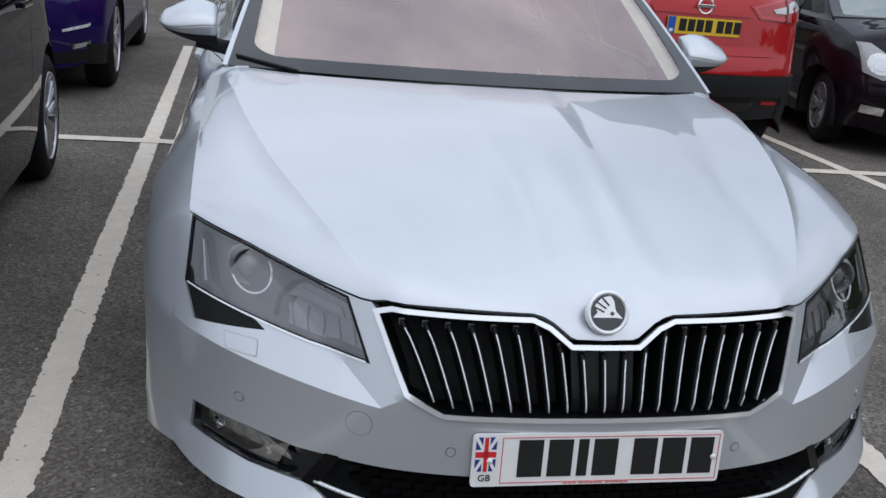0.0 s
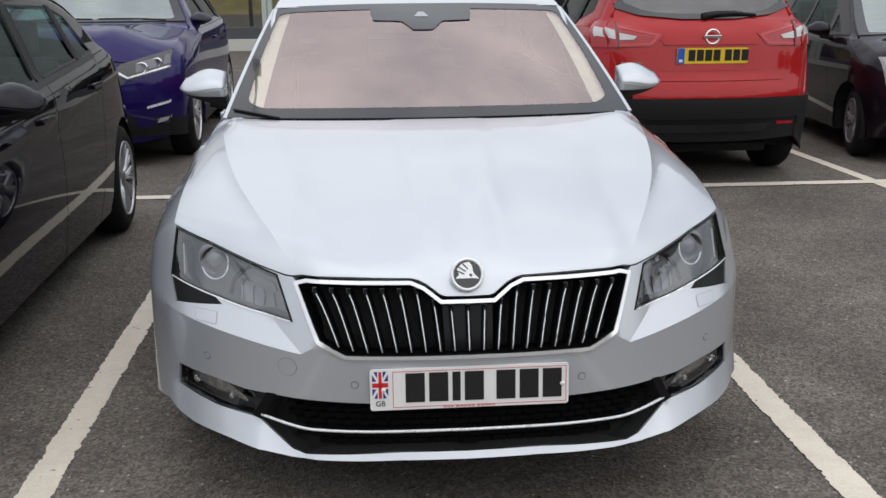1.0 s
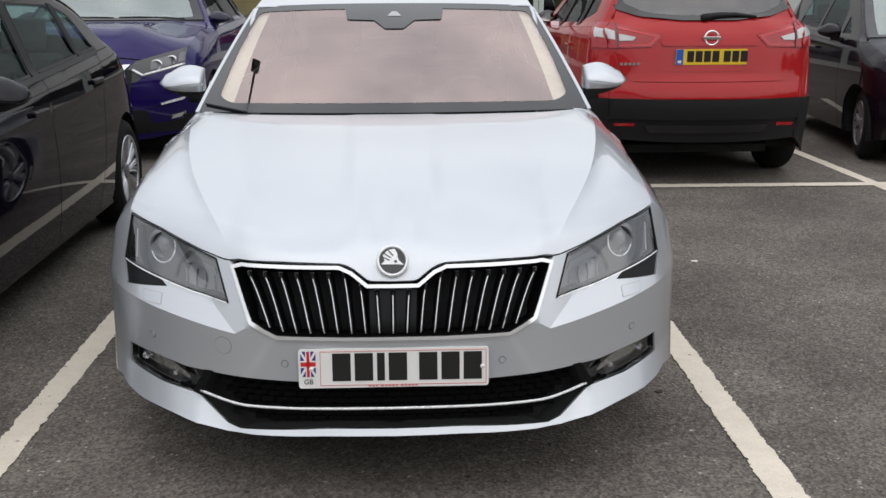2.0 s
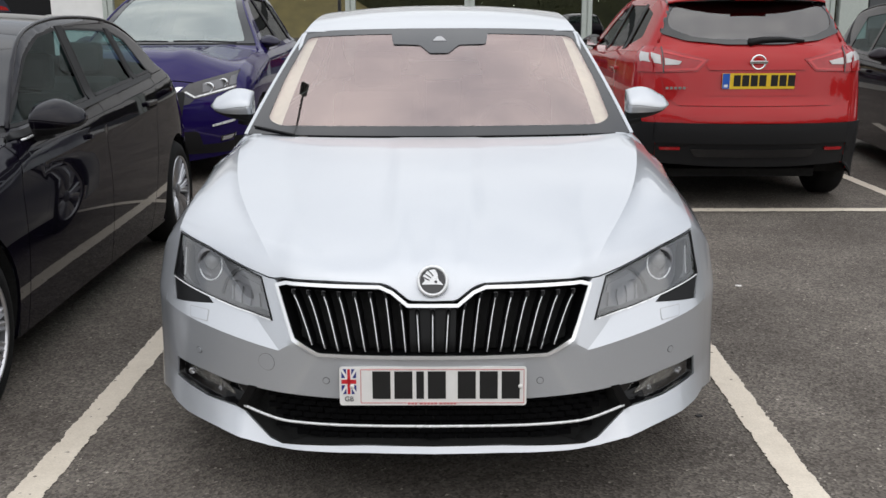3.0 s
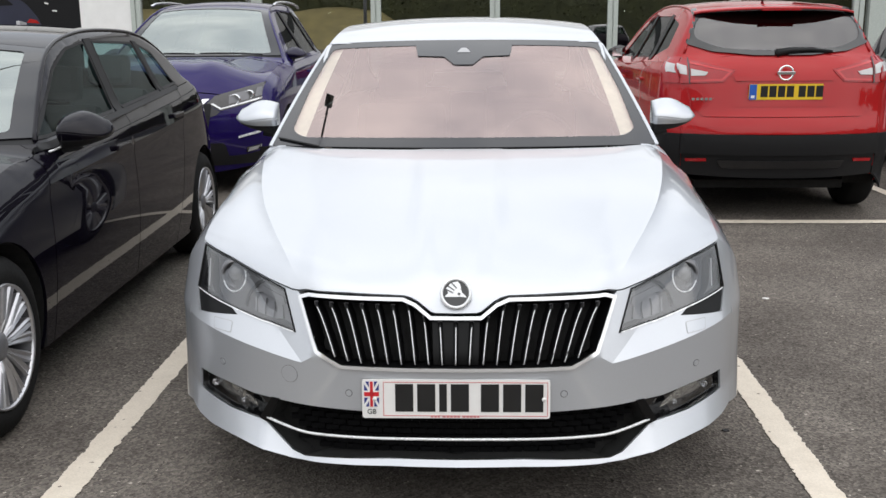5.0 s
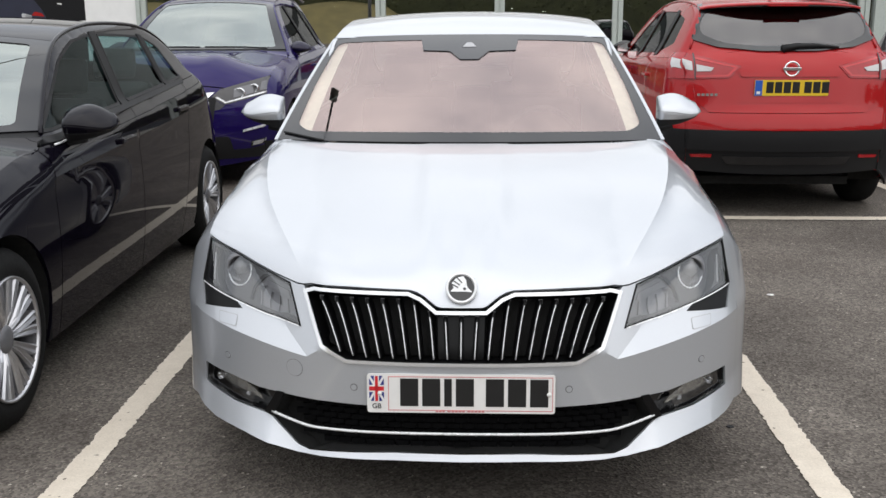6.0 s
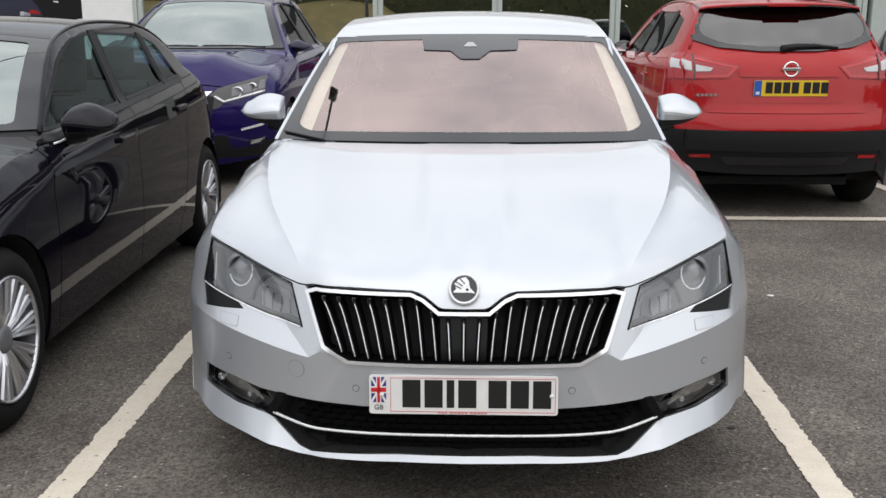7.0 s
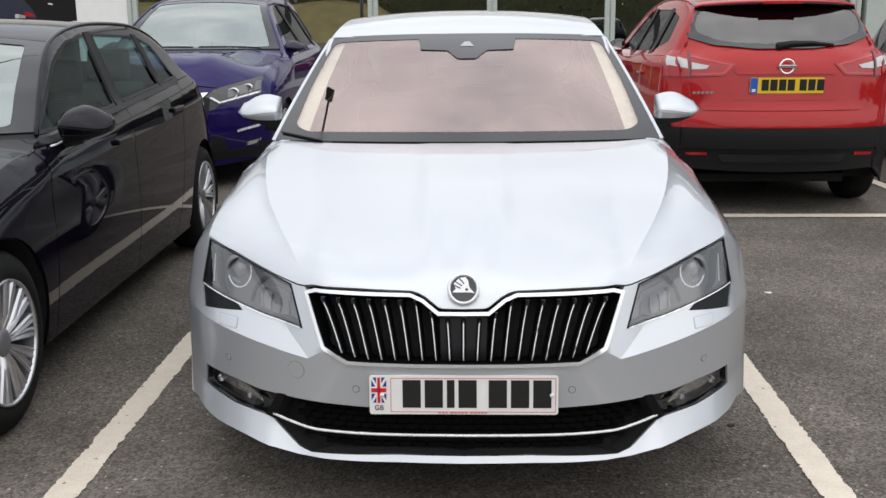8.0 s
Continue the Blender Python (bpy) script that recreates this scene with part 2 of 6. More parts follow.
PLATE_BLUE = plain("plate_blue", (0.02, 0.10, 0.45), 0.4)
ASPHALT = asphalt()
LINE = line_paint()


# ---- mesh tools ----
def link_mesh(name, verts, faces, mat, parent=None, label="", smooth=True):
    me = bpy.data.meshes.new(name)
    me.from_pydata([tuple(map(float, v)) for v in verts], [], [tuple(map(int, f)) for f in faces])
    me.materials.append(mat)
    if smooth:
        me.polygons.foreach_set("use_smooth", [True] * len(me.polygons))
    me.update()
    ob = new(name, me)
    if parent:
        ob.parent = parent
    return tagged(ob, label)


def part(name, bm, mat, parent=None, label="", smooth=False):
    """One mesh object from a bmesh, under a thing or a part."""
    me = bpy.data.meshes.new(name)
    bmesh.ops.recalc_face_normals(bm, faces=bm.faces)
    bm.to_mesh(me)
    bm.free()
    me.materials.append(mat)
    if smooth:
        me.polygons.foreach_set("use_smooth", [True] * len(me.polygons))
    ob = new(name, me)
    if parent:
        ob.parent = parent
    return tagged(ob, label)


def thing(name, label, category, m=None, group="", kind=""):
    ob = new(name)
    ob.empty_display_size = 0.1
    if m is not None:
        ob.matrix_world = m
    return tagged(ob, label, category, group, kind)


def box(bm, x0, x1, y0, y1, z0, z1, bevel=0.0):
    g = bmesh.ops.create_cube(bm, size=1.0)["verts"]
    bmesh.ops.transform(bm, matrix=Matrix.Translation(((x0 + x1) / 2, (y0 + y1) / 2, (z0 + z1) / 2)) @ Matrix.Diagonal((x1 - x0, y1 - y0, z1 - z0, 1)), verts=g)
    if bevel:
        bmesh.ops.bevel(bm, geom=list({e for v in g for e in v.link_edges}), offset=bevel, segments=2, affect="EDGES", profile=0.6)
    return bm


def boxes(*dims, bevel=0.0):
    bm = bmesh.new()
    for d in dims:
        b2 = bmesh.new()
        box(b2, *d, bevel=bevel)
        me = bpy.data.meshes.new("tmp")
        b2.to_mesh(me)
        b2.free()
        bm.from_mesh(me)
        bpy.data.meshes.remove(me)
    return bm


def lathe(rows, n, axis="x"):
    """Turns (along, radius) rows round an axis."""
    bm = bmesh.new()
    rings = []
    for a, r in rows:
        ring = []
        for i in range(n):
            t = 2 * math.pi * i / n
            p = (a, r * math.cos(t), r * math.sin(t)) if axis == "x" else ((r * math.cos(t), a, r * math.sin(t)) if axis == "y" else (r * math.cos(t), r * math.sin(t), a))
            ring.append(bm.verts.new(p))
        rings.append(ring)
    for r0, r1 in zip(rings, rings[1:]):
        for i in range(n):
            bm.faces.new((r0[i], r0[(i + 1) % n], r1[(i + 1) % n], r1[i]))
    return bm


def tube(points, radius, n=8, cap=True):
    """A round bar along a line of points."""
    pts = [Vector(p) for p in points]
    bm = bmesh.new()
    rings = []
    for i, p in enumerate(pts):
        d = (pts[min(i + 1, len(pts) - 1)] - pts[max(i - 1, 0)]).normalized()
        a = d.orthogonal().normalized() if abs(d.z) < 0.9 else d.cross(Vector((1, 0, 0))).normalized()
        if abs(d.z) < 0.9:
            a = d.cross(Vector((0, 0, 1))).normalized()
        b = d.cross(a)
        r = radius[i] if isinstance(radius, (list, tuple)) else radius
        rings.append([bm.verts.new(p + r * (a * math.cos(2 * math.pi * k / n) + b * math.sin(2 * math.pi * k / n))) for k in range(n)])
    for r0, r1 in zip(rings, rings[1:]):
        for k in range(n):
            bm.faces.new((r0[k], r0[(k + 1) % n], r1[(k + 1) % n], r1[k]))
    if cap:
        bm.faces.new(rings[0])
        bm.faces.new(rings[-1])
    return bm


def curve_through(pts, n=8):
    """A smooth line through points of any dimension."""
    p = np.array(pts, float)
    p = np.vstack([2 * p[0] - p[1], p, 2 * p[-1] - p[-2]])
    out = []
    for i in range(1, len(p) - 2):
        for t in np.linspace(0, 1, n, endpoint=False):
            a, b, c, d = p[i - 1], p[i], p[i + 1], p[i + 2]
            out.append(0.5 * (2 * b + (c - a) * t + (2 * a - 5 * b + 4 * c - d) * t ** 2 + (3 * b - a - 3 * c + d) * t ** 3))
    out.append(p[-2])
    return np.array(out)


def steps_along(poly, step):
    p = np.array(poly, float)
    out = []
    for a, b in zip(p, np.roll(p, -1, 0)):
        n = max(1, int(math.ceil(np.linalg.norm(b - a) / step)))
        out += [a + (b - a) * k / n for k in range(n)]
    return np.array(out)


def inside(q, poly):
    x, y = q[:, 0], q[:, 1]
    hit = np.zeros(len(q), bool)
    for (x0, y0), (x1, y1) in zip(poly, np.roll(poly, -1, 0)):
        if y0 == y1:
            continue
        hit ^= ((y0 > y) != (y1 > y)) & (x < (x1 - x0) * (y - y0) / (y1 - y0) + x0)
    return hit


def near(q, poly):
    d = np.full(len(q), 1e9)
    for a, b in zip(poly, np.roll(poly, -1, 0)):
        ab = b - a
        t = np.clip(((q - a) @ ab) / max(ab @ ab, 1e-12), 0, 1)
        d = np.minimum(d, np.linalg.norm(q - a - t[:, None] * ab, axis=1))
    return d


def near_line(q, line):
    d = np.full(len(q), 1e9)
    for a, b in zip(line[:-1], line[1:]):
        ab = b - a
        t = np.clip(((q - a) @ ab) / max(ab @ ab, 1e-12), 0, 1)
        d = np.minimum(d, np.linalg.norm(q - a - t[:, None] * ab, axis=1))
    return d


def patch(name, outline, surface, mat, parent, step=0.03, holes=(), off=0.0, rim=0.012, label="", flip=False, edge=None, creases=()):
    """A trimmed piece of a surface (a, b) -> (x, y, z), with its rim turned in so that joints have depth."""
    from mathutils.geometry import delaunay_2d_cdt
    edge = edge or step
    loops = [steps_along(outline, edge)] + [steps_along(h, edge) for h in holes]
    q = np.vstack(loops)
    edges, k = [], 0
    for lp in loops:
        edges += [(k + i, k + (i + 1) % len(lp)) for i in range(len(lp))]
        k += len(lp)
    folds = []
    for line in creases:
        line = np.array(line, float)
        pts = [line[0]]
        for a, b in zip(line, line[1:]):
            m = max(1, int(math.ceil(np.linalg.norm(b - a) / edge)))
            pts += [a + (b - a) * i / m for i in range(1, m + 1)]
        pts = np.array(pts)
        edges += [(k + i, k + i + 1) for i in range(len(pts) - 1)]
        k += len(pts)
        folds.append(pts)
    if folds:
        q = np.vstack([q] + folds)
    lo, hi = loops[0].min(0), loops[0].max(0)
    gx, gy = np.meshgrid(np.arange(lo[0] + step / 2, hi[0], step), np.arange(lo[1] + step / 2, hi[1], step))
    g = np.column_stack([gx.ravel(), gy.ravel()])
    if len(g):
        ok = inside(g, loops[0])
        for h in loops[1:]:
            ok &= ~inside(g, h)
        g = g[ok]
    if len(g):
        ok = np.ones(len(g), bool)
        for lp in loops:
            ok &= near(g, lp) > step * 0.4
        for fo_ in folds:
            ok &= near_line(g, fo_) > step * 0.4
        g = g[ok]
    allp = np.vstack([q, g]) if len(g) else q
    vo, _, fo, _, _, _ = delaunay_2d_cdt([Vector(p) for p in allp], edges, [], 0, 1e-6)
    v2 = np.array([tuple(v) for v in vo])
    f = np.array([t for t in fo if len(t) == 3])
    e0, e1 = v2[f[:, 1]] - v2[f[:, 0]], v2[f[:, 2]] - v2[f[:, 0]]
    longest = np.maximum(np.linalg.norm(e0, axis=1), np.maximum(np.linalg.norm(e1, axis=1), np.linalg.norm(e1 - e0, axis=1)))
    f = f[np.abs(e0[:, 0] * e1[:, 1] - e0[:, 1] * e1[:, 0]) > 4e-5 * longest]      # slivers on straight edges spoil the shading
    c = v2[f].mean(1)
    ok = inside(c, loops[0])
    for h in loops[1:]:
        ok &= ~inside(c, h)
    f = f[ok]
    e = 1e-3
    p = surface(v2[:, 0], v2[:, 1])
    du = surface(v2[:, 0] + e, v2[:, 1]) - surface(v2[:, 0] - e, v2[:, 1])
    dv = surface(v2[:, 0], v2[:, 1] + e) - surface(v2[:, 0], v2[:, 1] - e)
    nrm = np.cross(du, dv)
    nrm /= np.maximum(np.linalg.norm(nrm, axis=1, keepdims=True), 1e-9)
    if flip:
        nrm, f = -nrm, f[:, ::-1]
    p = p + nrm * off
    verts, faces = [p], [tuple(t) for t in f]
    if rim:
        count = {}
        for t in faces:
            for a, b in ((t[0], t[1]), (t[1], t[2]), (t[2], t[0])):
                count[(a, b)] = 1
        border = [(a, b) for a, b in count if (b, a) not in count]
        ids = sorted({i for ab in border for i in ab})
        at = {i: n for n, i in enumerate(ids)}
        n0, m = len(p), len(ids)
        verts += [p[ids], p[ids] - nrm[ids] * rim]
        faces += [(n0 + at[b], n0 + at[a], n0 + m + at[a], n0 + m + at[b]) for a, b in border]
    ob = link_mesh(name, np.vstack(verts), faces, mat, parent, label)
    if folds:
        on = np.zeros(len(p), bool)
        for fo_ in folds:
            on |= near_line(v2, fo_) < 1e-4
        me = ob.data
        ev = np.zeros(len(me.edges) * 2, int)
        me.edges.foreach_get("vertices", ev)
        ev = ev.reshape(-1, 2)
        flag = np.zeros(len(me.edges), bool)
        both = (ev < len(p)).all(1)
        flag[both] = on[ev[both, 0]] & on[ev[both, 1]]
        at_ = me.attributes.new("sharp_edge", "BOOLEAN", "EDGE")
        at_.data.foreach_set("value", flag)
    return ob


def rounded(poly, r, n=5):
    """A polygon with its corners rounded."""
    p = [Vector(v) for v in poly]
    out = []
    for i, b in enumerate(p):
        a, c = p[i - 1], p[(i + 1) % len(p)]
        k = min(r, (a - b).length * 0.45, (c - b).length * 0.45)
        s, t = b + (a - b).normalized() * k, b + (c - b).normalized() * k
        for j in range(n + 1):
            u = j / n
            out.append(tuple((1 - u) ** 2 * s + 2 * u * (1 - u) * b + u * u * t))
    return out


def inset(poly, d):
    """A polygon drawn in by d on all sides."""
    p = np.array(poly, float)
    area = np.sum(p[:, 0] * np.roll(p[:, 1], -1) - np.roll(p[:, 0], -1) * p[:, 1])
    out = []
    for i in range(len(p)):
        e0, e1 = p[i] - p[i - 1], p[(i + 1) % len(p)] - p[i]
        n0 = np.array((-e0[1], e0[0])) / np.linalg.norm(e0) * np.sign(area)
        n1 = np.array((-e1[1], e1[0])) / np.linalg.norm(e1) * np.sign(area)
        m = n0 + n1
        m = m / max(np.linalg.norm(m), 1e-6)
        out.append(tuple(p[i] + m * d / max(0.5, m @ n0)))
    return out


def mirrored(poly):
    return [(-a, b) for a, b in reversed(list(poly))]


def wheel(parent, x, y, r=0.33, width=0.22, side=1, spokes=10, finish=ALLOY, tyre_side=0.105):
    """A wheel whose outer face looks to side (+1 is +x)."""
    o = side
    rr = r - tyre_side
    w = thing_child("wheel", parent)
    w.location = (x, y, r)
    rows = [(-width * 0.9, rr - 0.01), (-width * 0.95, rr + 0.03), (-width * 0.9, r - 0.02), (-width * 0.8, r), (-width * 0.2, r), (-width * 0.08, r - 0.018), (-0.004, rr + 0.05), (0.002, rr + 0.02), (-0.012, rr - 0.004)]
    part("tyre", lathe([(a * o, q) for a, q in rows], 44), TYRE, w, smooth=True)
    rows = [(-0.012, rr - 0.002), (0.0, rr - 0.004), (-0.003, rr - 0.010), (-0.012, rr - 0.013)]
    part("rim", lathe([(a * o, q) for a, q in rows], 44), finish, w, smooth=True)
    rows = [(-0.012, rr - 0.0125), (-0.05, rr - 0.024), (-width * 0.8, rr - 0.035)]
    part("barrel", lathe([(a * o, q) for a, q in rows], 44), LAMP_GREY, w, smooth=True)
    wide = 0.66 * math.pi * rr / spokes / 2
    for i in range(spokes):
        for tw in (-1, 1):
            bm = bmesh.new()
            t = 2 * math.pi * i / spokes + tw * math.pi / spokes * 0.42
            t0 = 2 * math.pi * i / spokes + tw * math.pi / spokes * 0.22
            cols = []
            for q, hw, dep, tt in ((0.040, 0.011, -0.030, t0), (rr * 0.40, wide * 0.62, -0.016, t0 * 0.7 + t * 0.3), (rr * 0.72, wide * 0.85, -0.010, t0 * 0.25 + t * 0.75), (rr - 0.008, wide * 0.92, -0.006, t)):
                c, s_ = math.cos(tt), math.sin(tt)
                cols.append([bm.verts.new((o * d, q * c - k * hw * s_, q * s_ + k * hw * c)) for k, d in ((-1, dep - 0.04), (-0.95, dep - 0.010), (-0.62, dep - 0.002), (0.0, dep - 0.009), (0.62, dep - 0.002), (0.95, dep - 0.010), (1, dep - 0.04))])
            for a, b in zip(cols, cols[1:]):
                for k in range(6):
                    bm.faces.new((a[k], a[k + 1], b[k + 1], b[k]))
            part("spoke", bm, finish, w)
    part("hub_cap", lathe([(-0.04 * o, 0.058), (-0.026 * o, 0.048), (-0.018 * o, 0.032), (-0.016 * o, 0.0005)], 20), LAMP_MID, w, smooth=True)
    part("brake_disc", lathe([(-0.075 * o, rr * 0.78), (-0.07 * o, rr * 0.77), (-0.07 * o, 0.05)], 32), BLACK_PLASTIC, w, smooth=True)
    part("wheel_back", lathe([(-width * 0.7 * o, rr - 0.02), (-width * 0.7 * o, 0.01)], 24), DARK_VOID, w)
    return w


def thing_child(name, parent):
    ob = new(name)
    ob.parent = parent
    ob.empty_display_size = 0.05
    return ob


# ---- car bodies: side surface x = w(y, z), and a top strip across from rim to rim ----
def clip(poly, a, b, c):
    """The part of a polygon where a*y + b*z <= c."""
    out = []
    for p, q in zip(poly, np.roll(poly, -1, 0)):
        dp, dq = a * p[0] + b * p[1] - c, a * q[0] + b * q[1] - c
        if dp <= 0:
            out.append(p)
        if dp * dq < 0:
            out.append(p + (q - p) * dp / (dp - dq))
    return np.array(out)


class Body:
    def __init__(self, rim, plan, belt, shoulder=0.05, tumble=0.6, barrel=0.18, low=0.55, bow=2.3, fold=None, soft=1.7, pinch=None):
        """rim: rows (y, z, crown, rounding) from the front's foot over the roof to the rear's foot. plan: (y, half width). belt: z at y = 0 and its rise."""
        d = curve_through(rim, 14)
        seg = np.linalg.norm(np.diff(d[:, :2], axis=0), axis=1)
        s = np.concatenate([[0], np.cumsum(seg)])
        self.s = np.linspace(0, s[-1], 420)
        self.rim = np.column_stack([np.interp(self.s, s, d[:, k]) for k in range(4)])
        t = np.gradient(self.rim[:, :2], axis=0)
        t /= np.linalg.norm(t, axis=1, keepdims=True)
        self.normal = np.column_stack([-t[:, 1], t[:, 0]])
        for _ in range(6):
            self.normal[1:-1] = (self.normal[:-2] + 2 * self.normal[1:-1] + self.normal[2:]) / 4
        self.plan = curve_through(plan, 10)
        self.belt, self.shoulder, self.tumble, self.barrel, self.low, self.bow = belt, shoulder, tumble, barrel, low, bow
        self.limit, self.fold, self.soft, self.pinch = None, fold, soft, pinch
        self.half = self.w(self.rim[:, 0], self.rim[:, 1], True)

    def belt_z(self, y):
        return self.belt[0] + self.belt[1] * y

    def w(self, y, z, on_rim=False):
        base = np.interp(y, self.plan[:, 0], self.plan[:, 1]) - self.barrel * (np.minimum(z, self.belt_z(y)) - self.low) ** 2
        if self.fold:
            k = np.maximum(self.fold[0] + self.fold[1] * y - z, 0)
            base = base - self.fold[2] * (1 - np.exp(-k / 0.04)) * np.exp(-k / 0.30)
        if self.pinch:
            base = base - self.pinch(y, z)
        k = z - self.belt_z(y) + 0.06
        q = np.clip(k / 0.11, 0, 1)
        base = base - self.shoulder * q * q * (3 - 2 * q) - self.tumble * np.clip(k - 0.06, 0, 2)
        if on_rim:
            return base - self.rim[:, 3]
        p = np.column_stack([y, z])
        dist, ri = np.full(len(p), 9.0), np.full(len(p), 0.05)
        a, b = self.rim[:-1, :2], self.rim[1:, :2]
        for i in range(0, len(p), 500):
            q = p[i:i + 500, None, :]
            ab = b - a
            t = np.clip(((q - a) * ab).sum(-1) / (ab * ab).sum(-1), 0, 1)
            dd = np.linalg.norm(q - a - t[..., None] * ab, axis=-1)
            j = dd.argmin(1)
            dist[i:i + 500] = dd[np.arange(len(dd)), j]
            ri[i:i + 500] = self.rim[j, 3]
        f = np.clip(dist / (self.soft * ri), 0, 1)
        x = base - ri * (1 - f) ** 2
        if self.limit:
            x = np.minimum(x, self.limit(y, z))
        return x

    def side(self, sign):
        return lambda a, b: np.column_stack([sign * self.w(a, b), a, b])

    def top(self, a, b):
        u = np.clip(a / 0.8, -1.02, 1.02)
        r = [np.interp(b, self.s, self.rim[:, k]) for k in range(3)]
        ny, nz = np.interp(b, self.s, self.normal[:, 0]), np.interp(b, self.s, self.normal[:, 1])
        c = r[2] * (1 - np.abs(u) ** self.bow)
        return np.column_stack([u * np.interp(b, self.s, self.half), r[0] + ny * c, r[1] + nz * c])

    def at(self, y, z):
        """Where along the rim the side view's point lies."""
        return float(self.s[np.argmin((self.rim[:, 0] - y) ** 2 + (self.rim[:, 1] - z) ** 2)])

    def outline(self, sill, wheels, arch, zc):
        """The side view: the rim, closed below by the sill and the two arches (front first)."""
        pts = [tuple(p) for p in self.rim[:, :2]]
        for yw in reversed(wheels):
            k = math.acos(min(1, max(-1, (sill - zc) / arch))) if abs(sill - zc) < arch else 0
            for t in np.linspace(k, -k, 25):
                pts.append((yw + arch * math.sin(t), zc + arch * math.cos(t)))
        return np.array(pts)


def sides(body, car, name, poly, mat, **kw):
    """The same panel on both flanks."""
    for sg in (1, -1):
        patch(name, poly, body.side(sg), mat, car, flip=sg < 0, **kw)


def split(poly, cuts, gap=0.003):
    """Cuts a side view by lines (y at z = 0.3, y at z = 0.9) into panels, front to rear."""
    out = []
    lines = []
    for y0, y1 in cuts:
        n = Vector((0.6, -(y1 - y0))).normalized()
        lines.append((n.x, n.y, n.x * y0 + n.y * 0.3))
    for i in range(len(lines) + 1):
        p = poly
        if i > 0:
            a, b, c = lines[i - 1]
            p = clip(p, -a, -b, -(c + gap))
        if i < len(lines):
            a, b, c = lines[i]
            p = clip(p, a, b, c - gap)
        out.append(p)
    return out


def strip_poly(b0, b1, half=0.8, bow0=0.0, bow1=0.0, n=9):
    """A piece of the top strip from b0 to b1; bow: how far its ends are carried on in the middle."""
    u = np.linspace(-1, 1, n)
    lo = [(half * k, b0 + bow0 * (1 - k * k)) for k in u]
    hi = [(half * k, b1 + bow1 * (1 - k * k)) for k in u[::-1]]
    return lo + hi


def door_mirror(car, x, y, z, sign, mat, size=1.0, stalk=BLACK_PLASTIC):
    """A mirror housing seen from ahead as a rounded wedge, on a short foot."""
    m = thing_child("door_mirror", car)
    m.location = (sign * x, y, z)
    def housing(lo_t, hi_t, top):
        # seen from ahead: deep at the foot, running out to a rounded point
        bm = bmesh.new()
        rows, n = [], 12
        for k in range(11):
            u = k / 10
            end = max(0.0, (u - 0.86) / 0.14)
            hi = (0.060 + 0.016 * math.sin(math.pi * min(1, u * 1.25)) - 0.030 * u ** 2.8 - 0.018 * end ** 2) * size
            lo = (-0.062 + 0.046 * u ** 2 + 0.012 * end ** 2) * size
            mid = lo + (hi - lo) * (0.52 - 0.34 * u)
            z0, z1 = (mid, hi) if top else (lo + (mid - lo) * lo_t, lo + (mid - lo) * hi_t)
            dep = 0.105 * (1 - 0.6 * u ** 3) * size
            cx = sign * (-0.012 + 0.182 * u) * size
            ring = []
            for j in range(n + 1):
                t = j / n
                if top:
                    prof = math.cos(t * math.pi / 2) ** 0.7
                else:
                    prof = 1.0 - 0.45 * (1 - (lo_t + (hi_t - lo_t) * t)) ** 1.5
                ring.append(bm.verts.new((cx, -dep * prof + 0.03, z0 + (z1 - z0) * t)))
            ring.append(bm.verts.new((cx, 0.035, z1)))
            ring.append(bm.verts.new((cx, 0.035, z0)))
            rows.append(ring)
        m_ = len(rows[0])
        for p, q in zip(rows, rows[1:]):
            for j in range(m_):
                bm.faces.new((p[j], p[(j + 1) % m_], q[(j + 1) % m_], q[j]))
        bm.faces.new(rows[0])
        bm.faces.new(rows[-1])
        return bm
    part("mirror_cap", housing(0, 1, True), mat, m, smooth=True)
    part("mirror_band", housing(0.5, 1.0, False), mat, m, smooth=True)
    part("mirror_base", housing(0.0, 0.5, False), stalk, m, smooth=True)
    foot = tube([(-sign * 0.11, 0.03, -0.085), (-sign * 0.03, 0.0, -0.07), (sign * 0.05, -0.01, -0.05)], [0.030, 0.024, 0.026], 10)
    part("foot", foot, stalk, m, smooth=True)
    gl = boxes((min(sign * 0.02, sign * 0.12 * size), max(sign * 0.02, sign * 0.12 * size), 0.034, 0.038, -0.035 * size, 0.045 * size))
    part("mirror_glass", gl, CHROME, m)
    return m


def seat(car, x, y, z=0.32, mat=CABIN):
    s = thing_child("seat", car)
    s.location = (x, y, z)
    part("cushion", boxes((-0.25, 0.25, -0.25, 0.25, 0, 0.16), bevel=0.05), mat, s)
    bm = boxes((-0.24, 0.24, -0.06, 0.06, 0, 0.6), bevel=0.05)
    bmesh.ops.transform(bm, matrix=pose(0, 0.27, 0.12, -16), verts=bm.verts)
    part("backrest", bm, mat, s)
    bm = boxes((-0.13, 0.13, -0.045, 0.045, 0, 0.19), bevel=0.04)
    bmesh.ops.transform(bm, matrix=pose(0, 0.45, 0.72, -10), verts=bm.verts)
    part("headrest", bm, mat, s)
    return s


